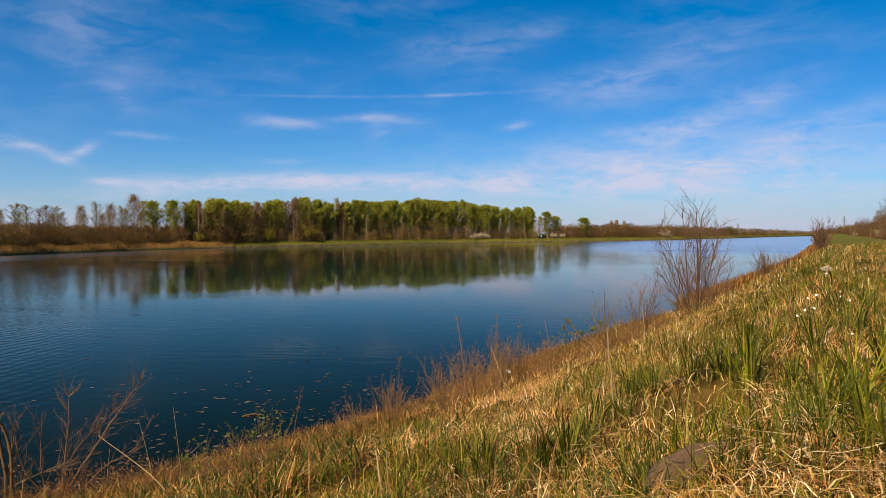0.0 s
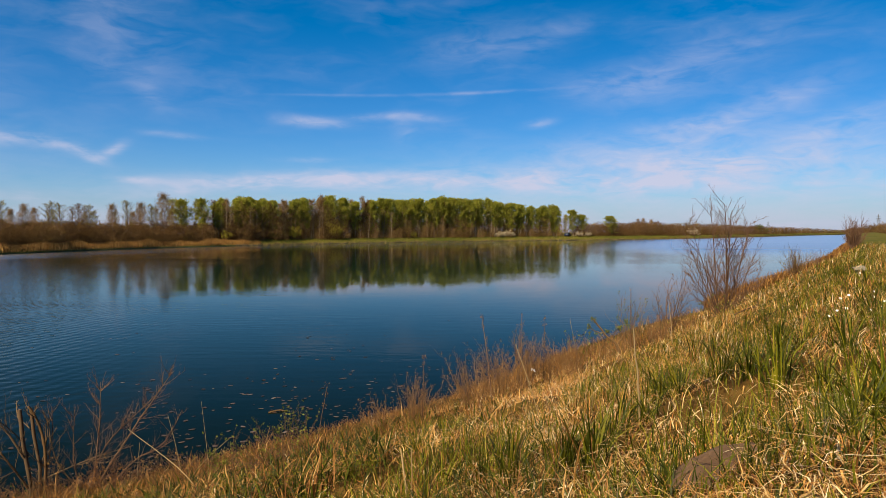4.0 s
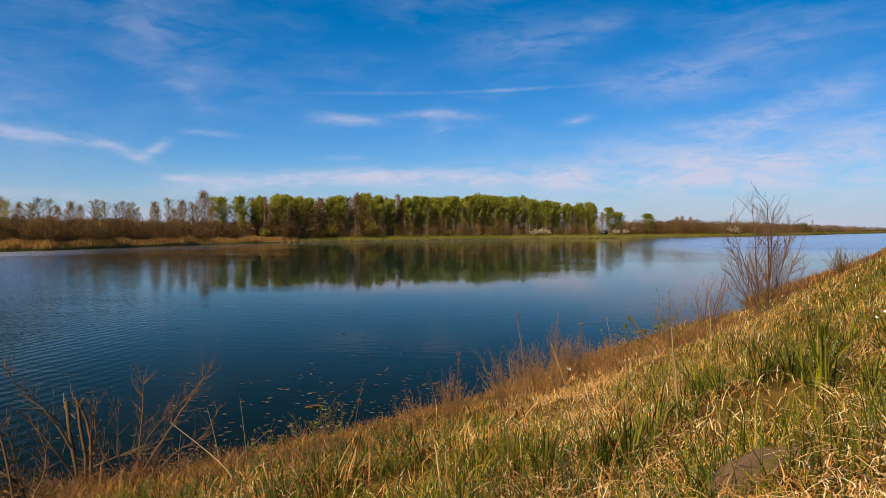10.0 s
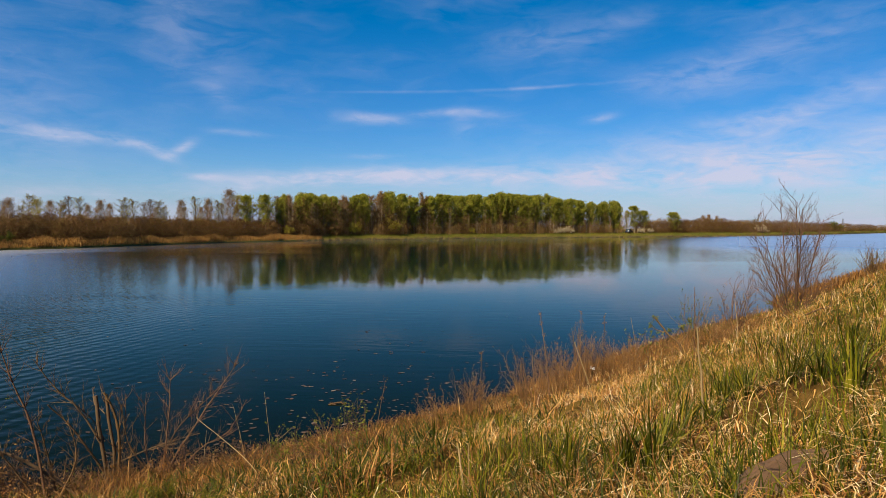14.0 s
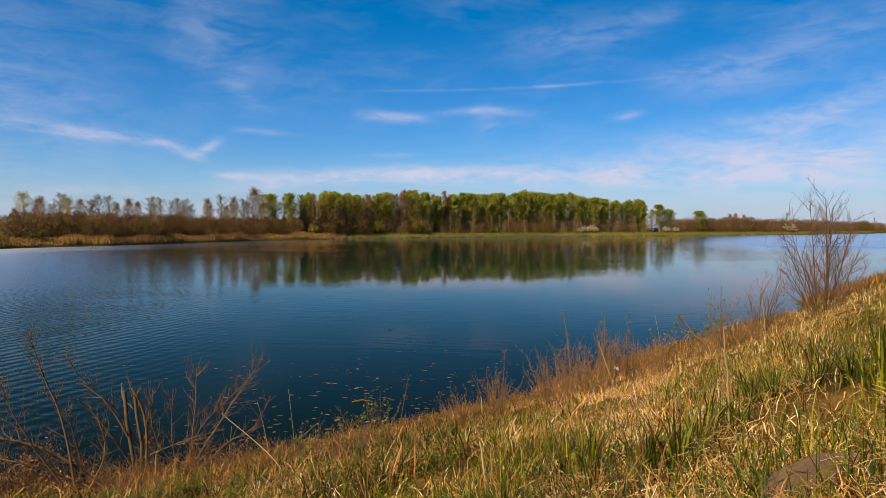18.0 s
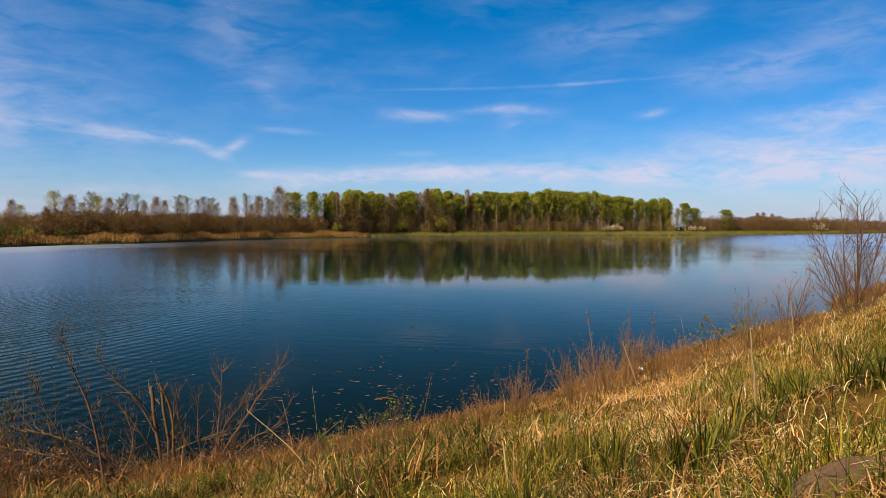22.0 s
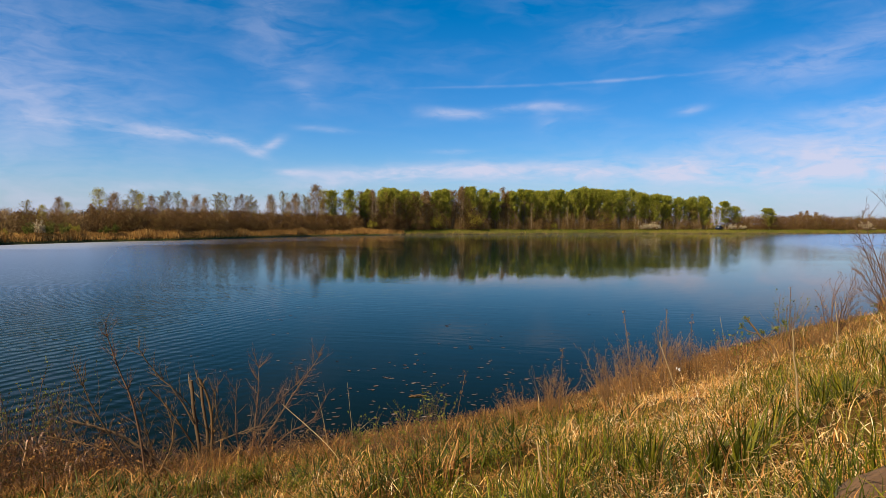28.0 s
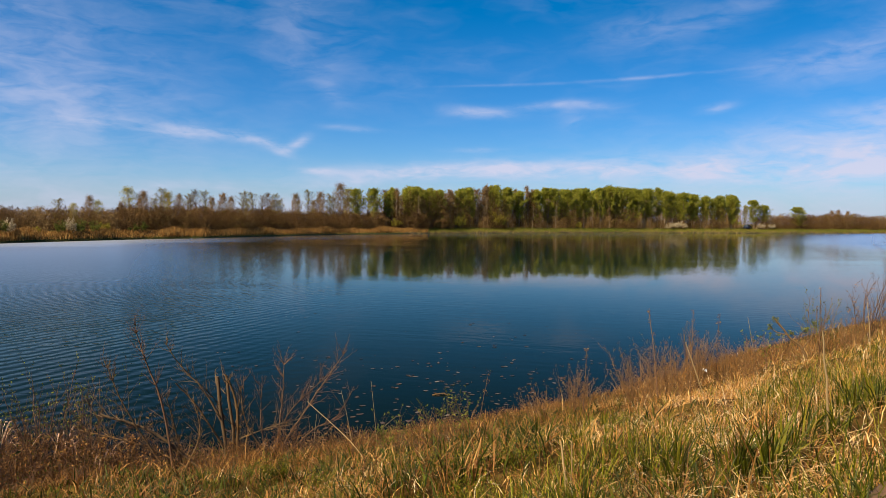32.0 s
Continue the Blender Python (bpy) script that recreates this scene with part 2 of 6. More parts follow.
def make_plain(name, dark, light, scale=8.0, rough=0.8, bump=0.4, stretch=(1, 1, 1), by_object=0.25):
    """Bark, stone, dry stems and other dull surfaces."""
    m, n = material(name)
    p = n.add("ShaderNodeMapping", Vector=n.add("ShaderNodeTexCoord").outputs[3], Scale=stretch).outputs[0]
    a, b = n.noise(p, scale, 6, 0.65), n.noise(p, scale * 0.17, 3)
    col = n.mix(n.math("ADD", n.math("MULTIPLY", a, 0.7), n.math("MULTIPLY", b, 0.3)), dark, light)
    shade = n.remap(n.add("ShaderNodeObjectInfo").outputs["Random"], 0, 1, 1 - by_object, 1 + by_object)
    col = n.mix(1.0, col, n.add("ShaderNodeCombineXYZ", X=shade, Y=shade, Z=shade).outputs[0], "MULTIPLY")
    relief = n.add("ShaderNodeBump", Strength=bump, Distance=0.01, Height=a)
    finish(n, n.add("ShaderNodeBsdfPrincipled", Base_Color=col, Roughness=rough, Specular_IOR_Level=0.25, Normal=relief).outputs[0])
    return m


SOIL, WATER = make_soil(), make_water()
DRY = make_blades("dry_grass", ((0.0, (0.07, 0.024, 0.006)), (0.3, (0.29, 0.115, 0.024)), (0.6, (0.52, 0.24, 0.050)), (0.85, (0.70, 0.43, 0.145)), (1.0, (0.88, 0.71, 0.46))), 0.6, 0.12)
STRAW = make_blades("bleached_straw", ((0.0, (0.24, 0.11, 0.03)), (0.4, (0.44, 0.26, 0.08)), (0.8, (0.64, 0.44, 0.19)), (1.0, (0.86, 0.70, 0.44))), 0.55, 0.15)
BUD = make_blades("green_bud", ((0.0, (0.05, 0.06, 0.006)), (0.5, (0.13, 0.135, 0.014)), (1.0, (0.23, 0.21, 0.03))), 0.6, 0.35)
HERB = make_blades("low_herb", ((0.0, (0.012, 0.018, 0.001)), (0.4, (0.042, 0.055, 0.002)), (0.62, (0.10, 0.105, 0.004)), (0.64, (0.10, 0.040, 0.009)), (0.88, (0.32, 0.14, 0.032)), (1.0, (0.52, 0.30, 0.095))), 0.6, 0.2)
TWIG = make_blades("bare_twigs", ((0.0, (0.058, 0.028, 0.008)), (0.6, (0.112, 0.058, 0.016)), (1.0, (0.168, 0.098, 0.03))), 0.85, 0.1)
TWIG_PALE = make_blades("pale_twigs", ((0.0, (0.14, 0.078, 0.026)), (0.6, (0.25, 0.15, 0.052)), (1.0, (0.34, 0.23, 0.095))), 0.85, 0.15)
RUST = make_blades("russet_weed", ((0.0, (0.05, 0.018, 0.004)), (0.5, (0.215, 0.088, 0.018)), (1.0, (0.38, 0.20, 0.05))), 0.7, 0.15)
GREEN = make_blades("green_grass", ((0.0, (0.020, 0.026, 0.001)), (0.5, (0.088, 0.098, 0.004)), (0.85, (0.20, 0.185, 0.008)), (1.0, (0.30, 0.235, 0.02))), 0.55, 0.3)
REED = make_blades("dry_reed", ((0.0, (0.16, 0.07, 0.015)), (0.6, (0.37, 0.185, 0.043)), (1.0, (0.50, 0.31, 0.10))), 0.7, 0.2)
LEAF = make_blades("spring_leaf", ((0.0, (0.20, 0.205, 0.022)), (0.5, (0.31, 0.305, 0.034)), (1.0, (0.42, 0.395, 0.058))), 0.7, 0.55)
LEAF_DARK = make_blades("dark_bush_leaf", ((0.0, (0.05, 0.065, 0.010)), (0.5, (0.11, 0.12, 0.018)), (1.0, (0.20, 0.19, 0.03))), 0.7, 0.4)
LEAF_YELLOW = make_blades("young_leaf", ((0.0, (0.22, 0.18, 0.017)), (0.5, (0.35, 0.29, 0.03)), (1.0, (0.45, 0.38, 0.065))), 0.7, 0.55)
LEAF_BROWN = make_blades("budding_twigs", ((0.0, (0.14, 0.06, 0.013)), (0.6, (0.235, 0.115, 0.028)), (1.0, (0.30, 0.175, 0.045))), 0.8, 0.4)
BLOSSOM = make_blades("blossom", ((0.0, (0.30, 0.22, 0.11)), (0.5, (0.50, 0.40, 0.24)), (1.0, (0.70, 0.60, 0.42))), 0.7, 0.4)
BARK_PALE = make_plain("pale_bark", (0.19, 0.13, 0.075), (0.42, 0.32, 0.20), 5.0, stretch=(1, 1, 0.3))
BARK_BROWN = make_plain("brown_bark", (0.065, 0.033, 0.011), (0.19, 0.105, 0.04), 6.0, stretch=(1, 1, 0.3))
BARK_RED = make_plain("reddish_bark", (0.055, 0.026, 0.014), (0.19, 0.10, 0.052), 12.0, stretch=(1, 1, 0.3))
STUB = make_plain("cut_stub_bark", (0.045, 0.027, 0.013), (0.20, 0.122, 0.06), 14.0, stretch=(1, 1, 0.3))
BARK_WEED = make_plain("weed_stem", (0.10, 0.048, 0.016), (0.28, 0.15, 0.055), 20.0, stretch=(1, 1, 0.2))
STEM = make_plain("dry_stem", (0.18, 0.11, 0.045), (0.40, 0.28, 0.13), 30.0, stretch=(1, 1, 0.1))
STONE = make_plain("bank_stone", (0.08, 0.065, 0.045), (0.34, 0.29, 0.21), 3.0, 0.9, 0.8, by_object=0.5)
WOOD = make_plain("weathered_log", (0.010, 0.006, 0.003), (0.19, 0.105, 0.052), 44.0, 0.9, 1.0, stretch=(0.08, 1, 1))
STEEL = make_plain("galvanised_steel", (0.12, 0.13, 0.15), (0.22, 0.23, 0.25), 2.0, 0.6, 0.1)
DEAD_LEAF = make_blades("floating_leaf", ((0.0, (0.03, 0.018, 0.010)), (0.6, (0.08, 0.045, 0.028)), (1.0, (0.15, 0.105, 0.078))), 0.6, 0.0)


# ---- ground, water ----
# dike runs along azimuth 29.6 degrees from +y; u along it, n across it (water at n < 0)
DIKE = math.radians(29.6)
SHORE_U = (-200, -40, -10, 1.9, 2.8, 3.9, 4.8, 6.7, 8.5, 10.9, 14, 17.6, 22, 26, 45, 56, 100, 209, 700, 5000)
SHORE_N = (-14, -12, -10.8, -9.6, -8.7, -8.1, -7.55, -7.2, -6.75, -6.3, -6.2, -6.2, -6.0, -5.2, -4.4, -3.6, -3.4, -3.6, -14, -100)
FAR_AZ = (-180, -150, -120, -90, -60, -48.8, -43.5, -39.6, -35, -30, -24, -18.5, -8, -0.6, 5.2, 10.5, 15, 19, 23.2, 26.3, 27.8, 29.6, 33, 60, 180)
FAR_R = (400, 400, 140, 95, 92, 100, 109, 116, 122, 137, 158, 172, 202, 222, 240, 257, 278, 312, 398, 514, 577, 700, 900, 900, 400)


def along(x, y):
    return x * math.sin(DIKE) + y * math.cos(DIKE), x * math.cos(DIKE) - y * math.sin(DIKE)


def far_edge(az):
    return np.interp(az, FAR_AZ, FAR_R)


def bumps(x, y):
    return (0.055 * np.sin(1.9 * x + 0.7 * y + 0.4) * np.sin(2.3 * y - 0.6 * x) + 0.042 * np.sin(4.7 * x - 1.3 * y) * np.sin(3.9 * y + 1.1 * x + 2)
            + 0.018 * np.sin(11.3 * x + 5 * y) * np.sin(9.1 * y - 4 * x))


def ground_z(x, y):
    x, y = np.asarray(x, float), np.asarray(y, float)
    u, n = along(x, y)
    ns = np.interp(u, SHORE_U, SHORE_N)
    s = n - ns
    q = np.clip(s / -ns, 0, 1)
    bank = 2.53 * q ** 1.3 + 0.02
    near = np.where(s < 0, np.maximum(0.02 + 0.45 * s, -1.6), bank)
    near = np.where(n > 0, 2.51 + 0.12 * np.clip(n / 3, 0, 1) - 1.9 * np.clip((n - 5) / 7, 0, 1) ** 1.3, near)
    near = near * (1 - 0.2 * np.clip((u - 18) / 50, 0, 1) * (s > 0))
    near = near + bumps(x, y) * np.clip(s, 0, 1) * np.clip(1.4 - np.hypot(x, y) / 60, 0, 1)
    r = np.hypot(x, y)
    k = r - far_edge(np.degrees(np.arctan2(x, y)))
    rise = np.interp(k, (-8, 0, 1.6, 5, 30, 4000), (-1.6, 0.0, 0.75, 1.35, 1.6, 1.6))
    return np.maximum(near, rise)


def mesh_of(name, verts, tris, mat):
    """A mesh of triangles from arrays."""
    verts, tris = np.asarray(verts, np.float32), np.asarray(tris, np.int32)
    me = bpy.data.meshes.new(name)
    me.vertices.add(len(verts)), me.loops.add(tris.size), me.polygons.add(len(tris))
    me.vertices.foreach_set("co", verts.ravel())
    me.loops.foreach_set("vertex_index", tris.ravel())
    me.polygons.foreach_set("loop_start", np.arange(0, tris.size, 3, dtype=np.int32))
    me.update(calc_edges=True)
    me.materials.append(mat)
    return me


def grid_tris(rows, cols, wrap=False):
    i, j = np.meshgrid(np.arange(rows - 1), np.arange(cols if wrap else cols - 1), indexing="ij")
    a, b = i * cols + j, i * cols + (j + 1) % cols
    c, d = a + cols, b + cols
    return np.concatenate([np.stack([a, b, d], -1).reshape(-1, 3), np.stack([a, d, c], -1).reshape(-1, 3)])


def build_ground():
    az = np.concatenate([np.arange(-180, -56, 4.0), np.arange(-56, 25, 0.4), np.arange(25, 36, 0.15), np.arange(36, 60, 1.0), np.arange(60, 180, 4.0)])
    near = np.geomspace(0.25, 60, 120)
    edge = far_edge(az)
    rows = [np.full(len(az), r) for r in near]
    rows += [60 * ((edge - 8) / 60) ** k for k in np.linspace(0.1, 1, 12)]
    rows += [edge + k for k in (-4, -2, 0, 0.8, 1.6, 2.6, 4, 8, 15, 30, 60, 120, 250, 500, 1000, 2000, 4000)]
    r = np.array(rows)
    a = np.radians(az)[None]
    x, y = r * np.sin(a), r * np.cos(a)
    z = ground_z(x, y)
    v = np.stack([x, y, z], -1).reshape(-1, 3)
    centre = len(v)
    v = np.vstack([v, [[0, 0, float(ground_z(0, 0))]]])
    t = grid_tris(len(rows), len(az), wrap=True)
    j = np.arange(len(az))
    t = np.vstack([t, np.stack([np.full(len(az), centre), j, (j + 1) % len(az)], -1)])
    me = mesh_of("ground", v, t, SOIL)
    me.polygons.foreach_set("use_smooth", np.ones(len(me.polygons), bool))
    tagged(new("ground", me), "grassy dike bank and far green meadow around the lake", "ground", kind="structure")


def build_water():
    a = np.radians(np.arange(0, 360, 4.0))
    r = np.geomspace(2, 1500, 20)
    x, y = r[:, None] * np.sin(a)[None], r[:, None] * np.cos(a)[None]
    v = np.stack([x, y, np.zeros_like(x)], -1).reshape(-1, 3)
    tagged(new("water", mesh_of("water", v, grid_tris(20, len(a), True), WATER)), "calm dark blue lake water with faint ripples", "water", kind="structure")


build_ground()
build_water()


# ---- helpers for plants ----
def part(name, me, parent, label=""):
    ob = new(name, me)
    ob.parent = parent
    if label:
        tagged(ob, label)
    return ob


def thing(name, label, category, group="", m=None):
    ob = tagged(new(name), label, category, group)
    ob.empty_display_size = 0.2
    if m is not None:
        ob.matrix_basis = m
    return ob


class Mesh:
    """Collects tubes and leaves, then makes one mesh."""

    def __init__(self):
        self.v, self.t, self.count = [], [], 0

    def add(self, v, t):
        self.v.append(np.asarray(v, float)), self.t.append(np.asarray(t) + self.count)
        self.count += len(v)

    def tube(self, pts, radii, sides=4):
        pts = np.asarray(pts, float)
        tan = np.gradient(pts, axis=0)
        tan /= np.linalg.norm(tan, axis=1)[:, None] + 1e-9
        ref = np.array([0.31, 0.95, 0.05]) if abs(tan[0, 2]) > 0.5 else np.array([0, 0, 1.0])
        s = np.cross(tan, ref)
        s /= np.linalg.norm(s, axis=1)[:, None] + 1e-9
        w = np.cross(tan, s)
        k = np.arange(sides) * 2 * np.pi / sides
        ring = pts[:, None] + np.asarray(radii)[:, None, None] * (np.cos(k)[None, :, None] * s[:, None] + np.sin(k)[None, :, None] * w[:, None])
        self.add(ring.reshape(-1, 3), grid_tris(len(pts), sides, True))

    def leaves(self, centres, size, rng, flat=0.0, slim=0.6):
        """One small folded leaf at each centre."""
        c = np.asarray(centres, float)
        if not len(c):
            return
        a = rng.normal(size=(len(c), 3))
        a[:, 2] *= 1 - flat
        a /= np.linalg.norm(a, axis=1)[:, None]
        b = np.cross(a, rng.normal(size=(len(c), 3)))
        b[:, 2] *= 1 - flat
        b /= np.linalg.norm(b, axis=1)[:, None] + 1e-9
        s = (size * rng.uniform(0.6, 1.3, len(c)))[:, None]
        fold = np.cross(a, b) * s * 0.18
        v = np.stack([c - a * s, c + b * s * slim + fold, c + a * s, c - b * s * slim + fold], 1).reshape(-1, 3)
        i = np.arange(len(c))[:, None] * 4
        self.add(v, np.vstack([i + [[0, 1, 2]], i + [[0, 2, 3]]]))

    def leaflets(self, centres, size, rng, slim=0.6):
        """Small plain leaves for far crowns."""
        c = np.asarray(centres, float)
        a = rng.normal(size=(len(c), 3))
        a /= np.linalg.norm(a, axis=1)[:, None]
        b = np.cross(a, rng.normal(size=(len(c), 3)))
        b /= np.linalg.norm(b, axis=1)[:, None] + 1e-9
        s = (size * rng.uniform(0.6, 1.35, len(c)))[:, None]
        v = np.stack([c - a * s, c + (a * 0.7 + b * slim) * s, c + (a * 0.7 - b * slim) * s], 1).reshape(-1, 3)
        self.add(v, np.arange(len(v)).reshape(-1, 3))

    def twigs(self, roots, ways, length, width, rng):
        """Thin tapering twigs, one sliver each."""
        roots, ways = np.asarray(roots, float), np.asarray(ways, float)
        ways = ways / (np.linalg.norm(ways, axis=1)[:, None] + 1e-9)
        side = np.cross(ways, rng.normal(size=ways.shape))
        side *= (np.asarray(width) / 2 / (np.linalg.norm(side, axis=1) + 1e-9))[:, None]
        v = np.stack([roots - side, roots + side, roots + ways * np.asarray(length)[:, None]], 1).reshape(-1, 3)
        self.add(v, np.arange(len(v)).reshape(-1, 3))

    def done(self, name, mat):
        return mesh_of(name, np.vstack(self.v), np.vstack(self.t), mat)


def bough(mesh, rng, start, way, length, radius, segs=4, lift=0.15, wobble=0.12, sides=4, tip=0.25):
    """A wavering tapered branch; returns its points and directions."""
    p, d = np.array(start, float), np.array(way, float)
    d /= np.linalg.norm(d)
    pts, ways = [p.copy()], [d.copy()]
    for k in range(segs):
        d = d + rng.normal(size=3) * wobble + np.array([0, 0, lift])
        d /= np.linalg.norm(d)
        p = p + d * length / segs
        pts.append(p.copy()), ways.append(d.copy())
    mesh.tube(pts, np.linspace(radius, radius * tip, segs + 1), sides)
    return np.array(pts), np.array(ways)


def offshoot(rng, d, angle):
    """A direction that leaves d by about that many degrees."""
    q = np.cross(d, rng.normal(size=3))
    q /= np.linalg.norm(q) + 1e-9
    a = radians(angle) * rng.uniform(0.7, 1.25)
    return d * math.cos(a) + q * math.sin(a)


def ramify(mesh, rng, start, way, length, radius, counts, angle=38, lift=0.1, sides=4, shrink=0.5, first=0.25, tips=None, wobble=0.12, thin=0.45):
    """A bough that bears boughs; tips gathers points along the last ones."""
    pts, ways = bough(mesh, rng, start, way, length, radius, 4 if len(counts) else 3, lift, wobble, sides)
    if not counts:
        if tips is not None:
            tips.extend(pts[1:])
        return
    for k in range(counts[0]):
        f = first + (1 - first) * (k + rng.uniform(0, 1)) / counts[0]
        i = min(int(f * (len(pts) - 1)), len(pts) - 2)
        g = f * (len(pts) - 1) - i
        at, d = pts[i] * (1 - g) + pts[i + 1] * g, ways[i]
        ramify(mesh, rng, at, offshoot(rng, d, angle), length * shrink * (1.15 - 0.6 * f) * rng.uniform(0.7, 1.2), radius * thin * (1.1 - 0.5 * f), counts[1:],
               angle, lift, max(3, sides - 1), shrink, 0.15, tips, wobble, thin)
    if tips is not None:
        tips.append(pts[-1])


# ---- trees and bushes: one of each kind is grown, the others are copies ----
GROWN = {}


def plant(kind, x, y, z, height, spread=1.0, turn=0.0, tilt=0.0):
    """Stands a tree of that kind, grown for 1 m of height, at its place."""
    m = pose(x, y, z, tilt, 0, turn) @ Matrix.Diagonal((height * spread, height * spread, height, 1))
    if kind not in GROWN:
        ob = GROWNERS[kind]()
        ob.matrix_basis = m
        GROWN[kind] = ob
        return ob
    first = GROWN[kind]
    ob = copy_thing(first, Matrix())
    ob.matrix_basis = m
    return ob


def oval(rng, count, low, high, wide, power=0.8):
    """Points in an egg-shaped crown, and how far out each lies."""
    f = rng.uniform(0, 1, count)
    reach = wide * np.sin(np.pi * np.clip(f * 0.86 + 0.1, 0, 1)) ** power
    a, k = rng.uniform(0, 6.283, count), rng.uniform(0.05, 1, count) ** 0.5
    return np.stack([np.cos(a) * reach * k, np.sin(a) * reach * k, low + (high - low) * f], -1), k


def leafy_poplar(seed, label, mat, count, size, low=0.28, wide=0.19, full=1.0, twigs=220, bark=None):
    """A straight pale trunk, steep limbs and a domed crown of small leaves in loose clusters."""
    def grow():
        rng = np.random.default_rng(seed)
        wood, fine, crown = Mesh(), Mesh(), Mesh()
        pts, ways = bough(wood, rng, (0, 0, -0.02), (0.02, 0, 1), 0.95, 0.0105, 7, 0.25, 0.025, 5, 0.2)
        lobes = []
        for k in range(40):
            f = low + (0.96 - low) * (k + rng.uniform(0, 1)) / 40
            i = min(int(f * 7), 6)
            at = pts[i] + (pts[i + 1] - pts[i]) * (f * 7 - i)
            g = (f - low) / (0.96 - low)
            reach = wide * min(1.0, 0.5 + 1.4 * g) * math.sqrt(max(0.02, 1 - (max(0.0, g - 0.3) / 0.71) ** 2)) * rng.uniform(0.75, 1.12)
            a = k * 2.4 + rng.uniform(-0.4, 0.4)
            p, w = bough(wood, rng, at, (math.cos(a), math.sin(a), rng.uniform(0.7, 1.4)), max(0.02, reach * 1.25), 0.0028, 2, 0.12, 0.1, 3)
            for h in (0.3, 0.5, 0.7, 0.88, 1.0):
                lobes.append((p[0] * (1 - h) + p[-1] * h + rng.normal(size=3) * 0.012, (0.020 + 0.026 * rng.uniform(0.3, 1) * full) * (0.7 + 0.4 * g)))
        lobes.append((pts[-1], 0.035))
        centres, radii = np.array([l[0] for l in lobes]), np.array([l[1] for l in lobes])
        pick = rng.choice(len(lobes), count, p=radii ** 1.6 / (radii ** 1.6).sum())
        ball = rng.normal(size=(count, 3))
        ball *= (rng.uniform(0.1, 1, count) ** 0.5 / np.linalg.norm(ball, axis=1))[:, None]
        at = centres[pick] + ball * radii[pick][:, None] * [1, 1, 1.35]
        crown.leaflets(at, size, rng)
        root, k = oval(rng, twigs, 0.06, 0.88, wide * 0.8)
        fine.twigs(root, np.stack([root[:, 0] * 3, root[:, 1] * 3, np.full(twigs, 1.0)], -1) + rng.normal(size=(twigs, 3)) * 0.3, rng.uniform(0.05, 0.13, twigs), rng.uniform(0.0025, 0.005, twigs), rng)
        ob = thing("poplar_tree", label, "tree", "trees on the far bank")
        part("trunk", wood.done("trunk", bark or BARK_PALE), ob), tagged(part("twigwork", fine.done("twigwork", TWIG_PALE), ob), kind="stuff"), part("crown", crown.done("crown", mat), ob)
        return ob
    return grow


def bare_tree(seed, label, bark, limbs, twigs, buds, bud_mat, low=0.3, wide=0.17, name="bare_tree", group="trees on the far bank", thick=0.010, twig=None):
    """A slim trunk with a fine-twigged rounded crown and a haze of buds."""
    def grow():
        rng = np.random.default_rng(seed)
        wood, fine, crown = Mesh(), Mesh(), Mesh()
        pts, ways = bough(wood, rng, (0, 0, -0.02), (0, 0, 1), 0.95, thick, 6, 0.2, 0.03, 5, 0.2)
        roots, dirs = [], []
        for k in range(limbs):
            f = low + (0.97 - low) * (k + rng.uniform(0, 1)) / limbs
            i = min(int(f * 6), 5)
            at = pts[i] + (pts[i + 1] - pts[i]) * (f * 6 - i)
            a = k * 2.4 + rng.uniform(-0.5, 0.5)
            reach = wide * math.sin(math.pi * min(1, (f - low + 0.2) / (1.22 - low))) ** 0.7 * rng.uniform(0.8, 1.2)
            p, w = bough(wood, rng, at, (math.cos(a), math.sin(a), rng.uniform(0.8, 1.6)), reach * 1.5, 0.0030, 3, 0.1, 0.1, 3)
            for j in range(1, 4):
                n = max(1, twigs // limbs // 3)
                roots += [p[j - 1] + (p[j] - p[j - 1]) * g for g in rng.uniform(0, 1, n)]
                dirs += [offshoot(rng, w[j], 48) for _ in range(n)]
        roots, dirs = np.array(roots), np.array(dirs)
        size = rng.uniform(0.025, 0.065, len(roots))
        fine.twigs(roots, dirs, size, rng.uniform(0.0018, 0.0036, len(roots)), rng)
        ob = thing(name, label, "tree", group)
        part("trunk", wood.done("trunk", bark), ob), tagged(part("twigwork", fine.done("twigwork", twig or TWIG), ob), kind="stuff")
        if buds:
            pick = rng.choice(len(roots), buds)
            crown.leaflets(roots[pick] + dirs[pick] * (size[pick] * rng.uniform(0.3, 1.1, buds))[:, None] + rng.normal(size=(buds, 3)) * 0.008, 0.0062, rng)
            part("crown", crown.done("crown", bud_mat), ob)
        return ob
    return grow


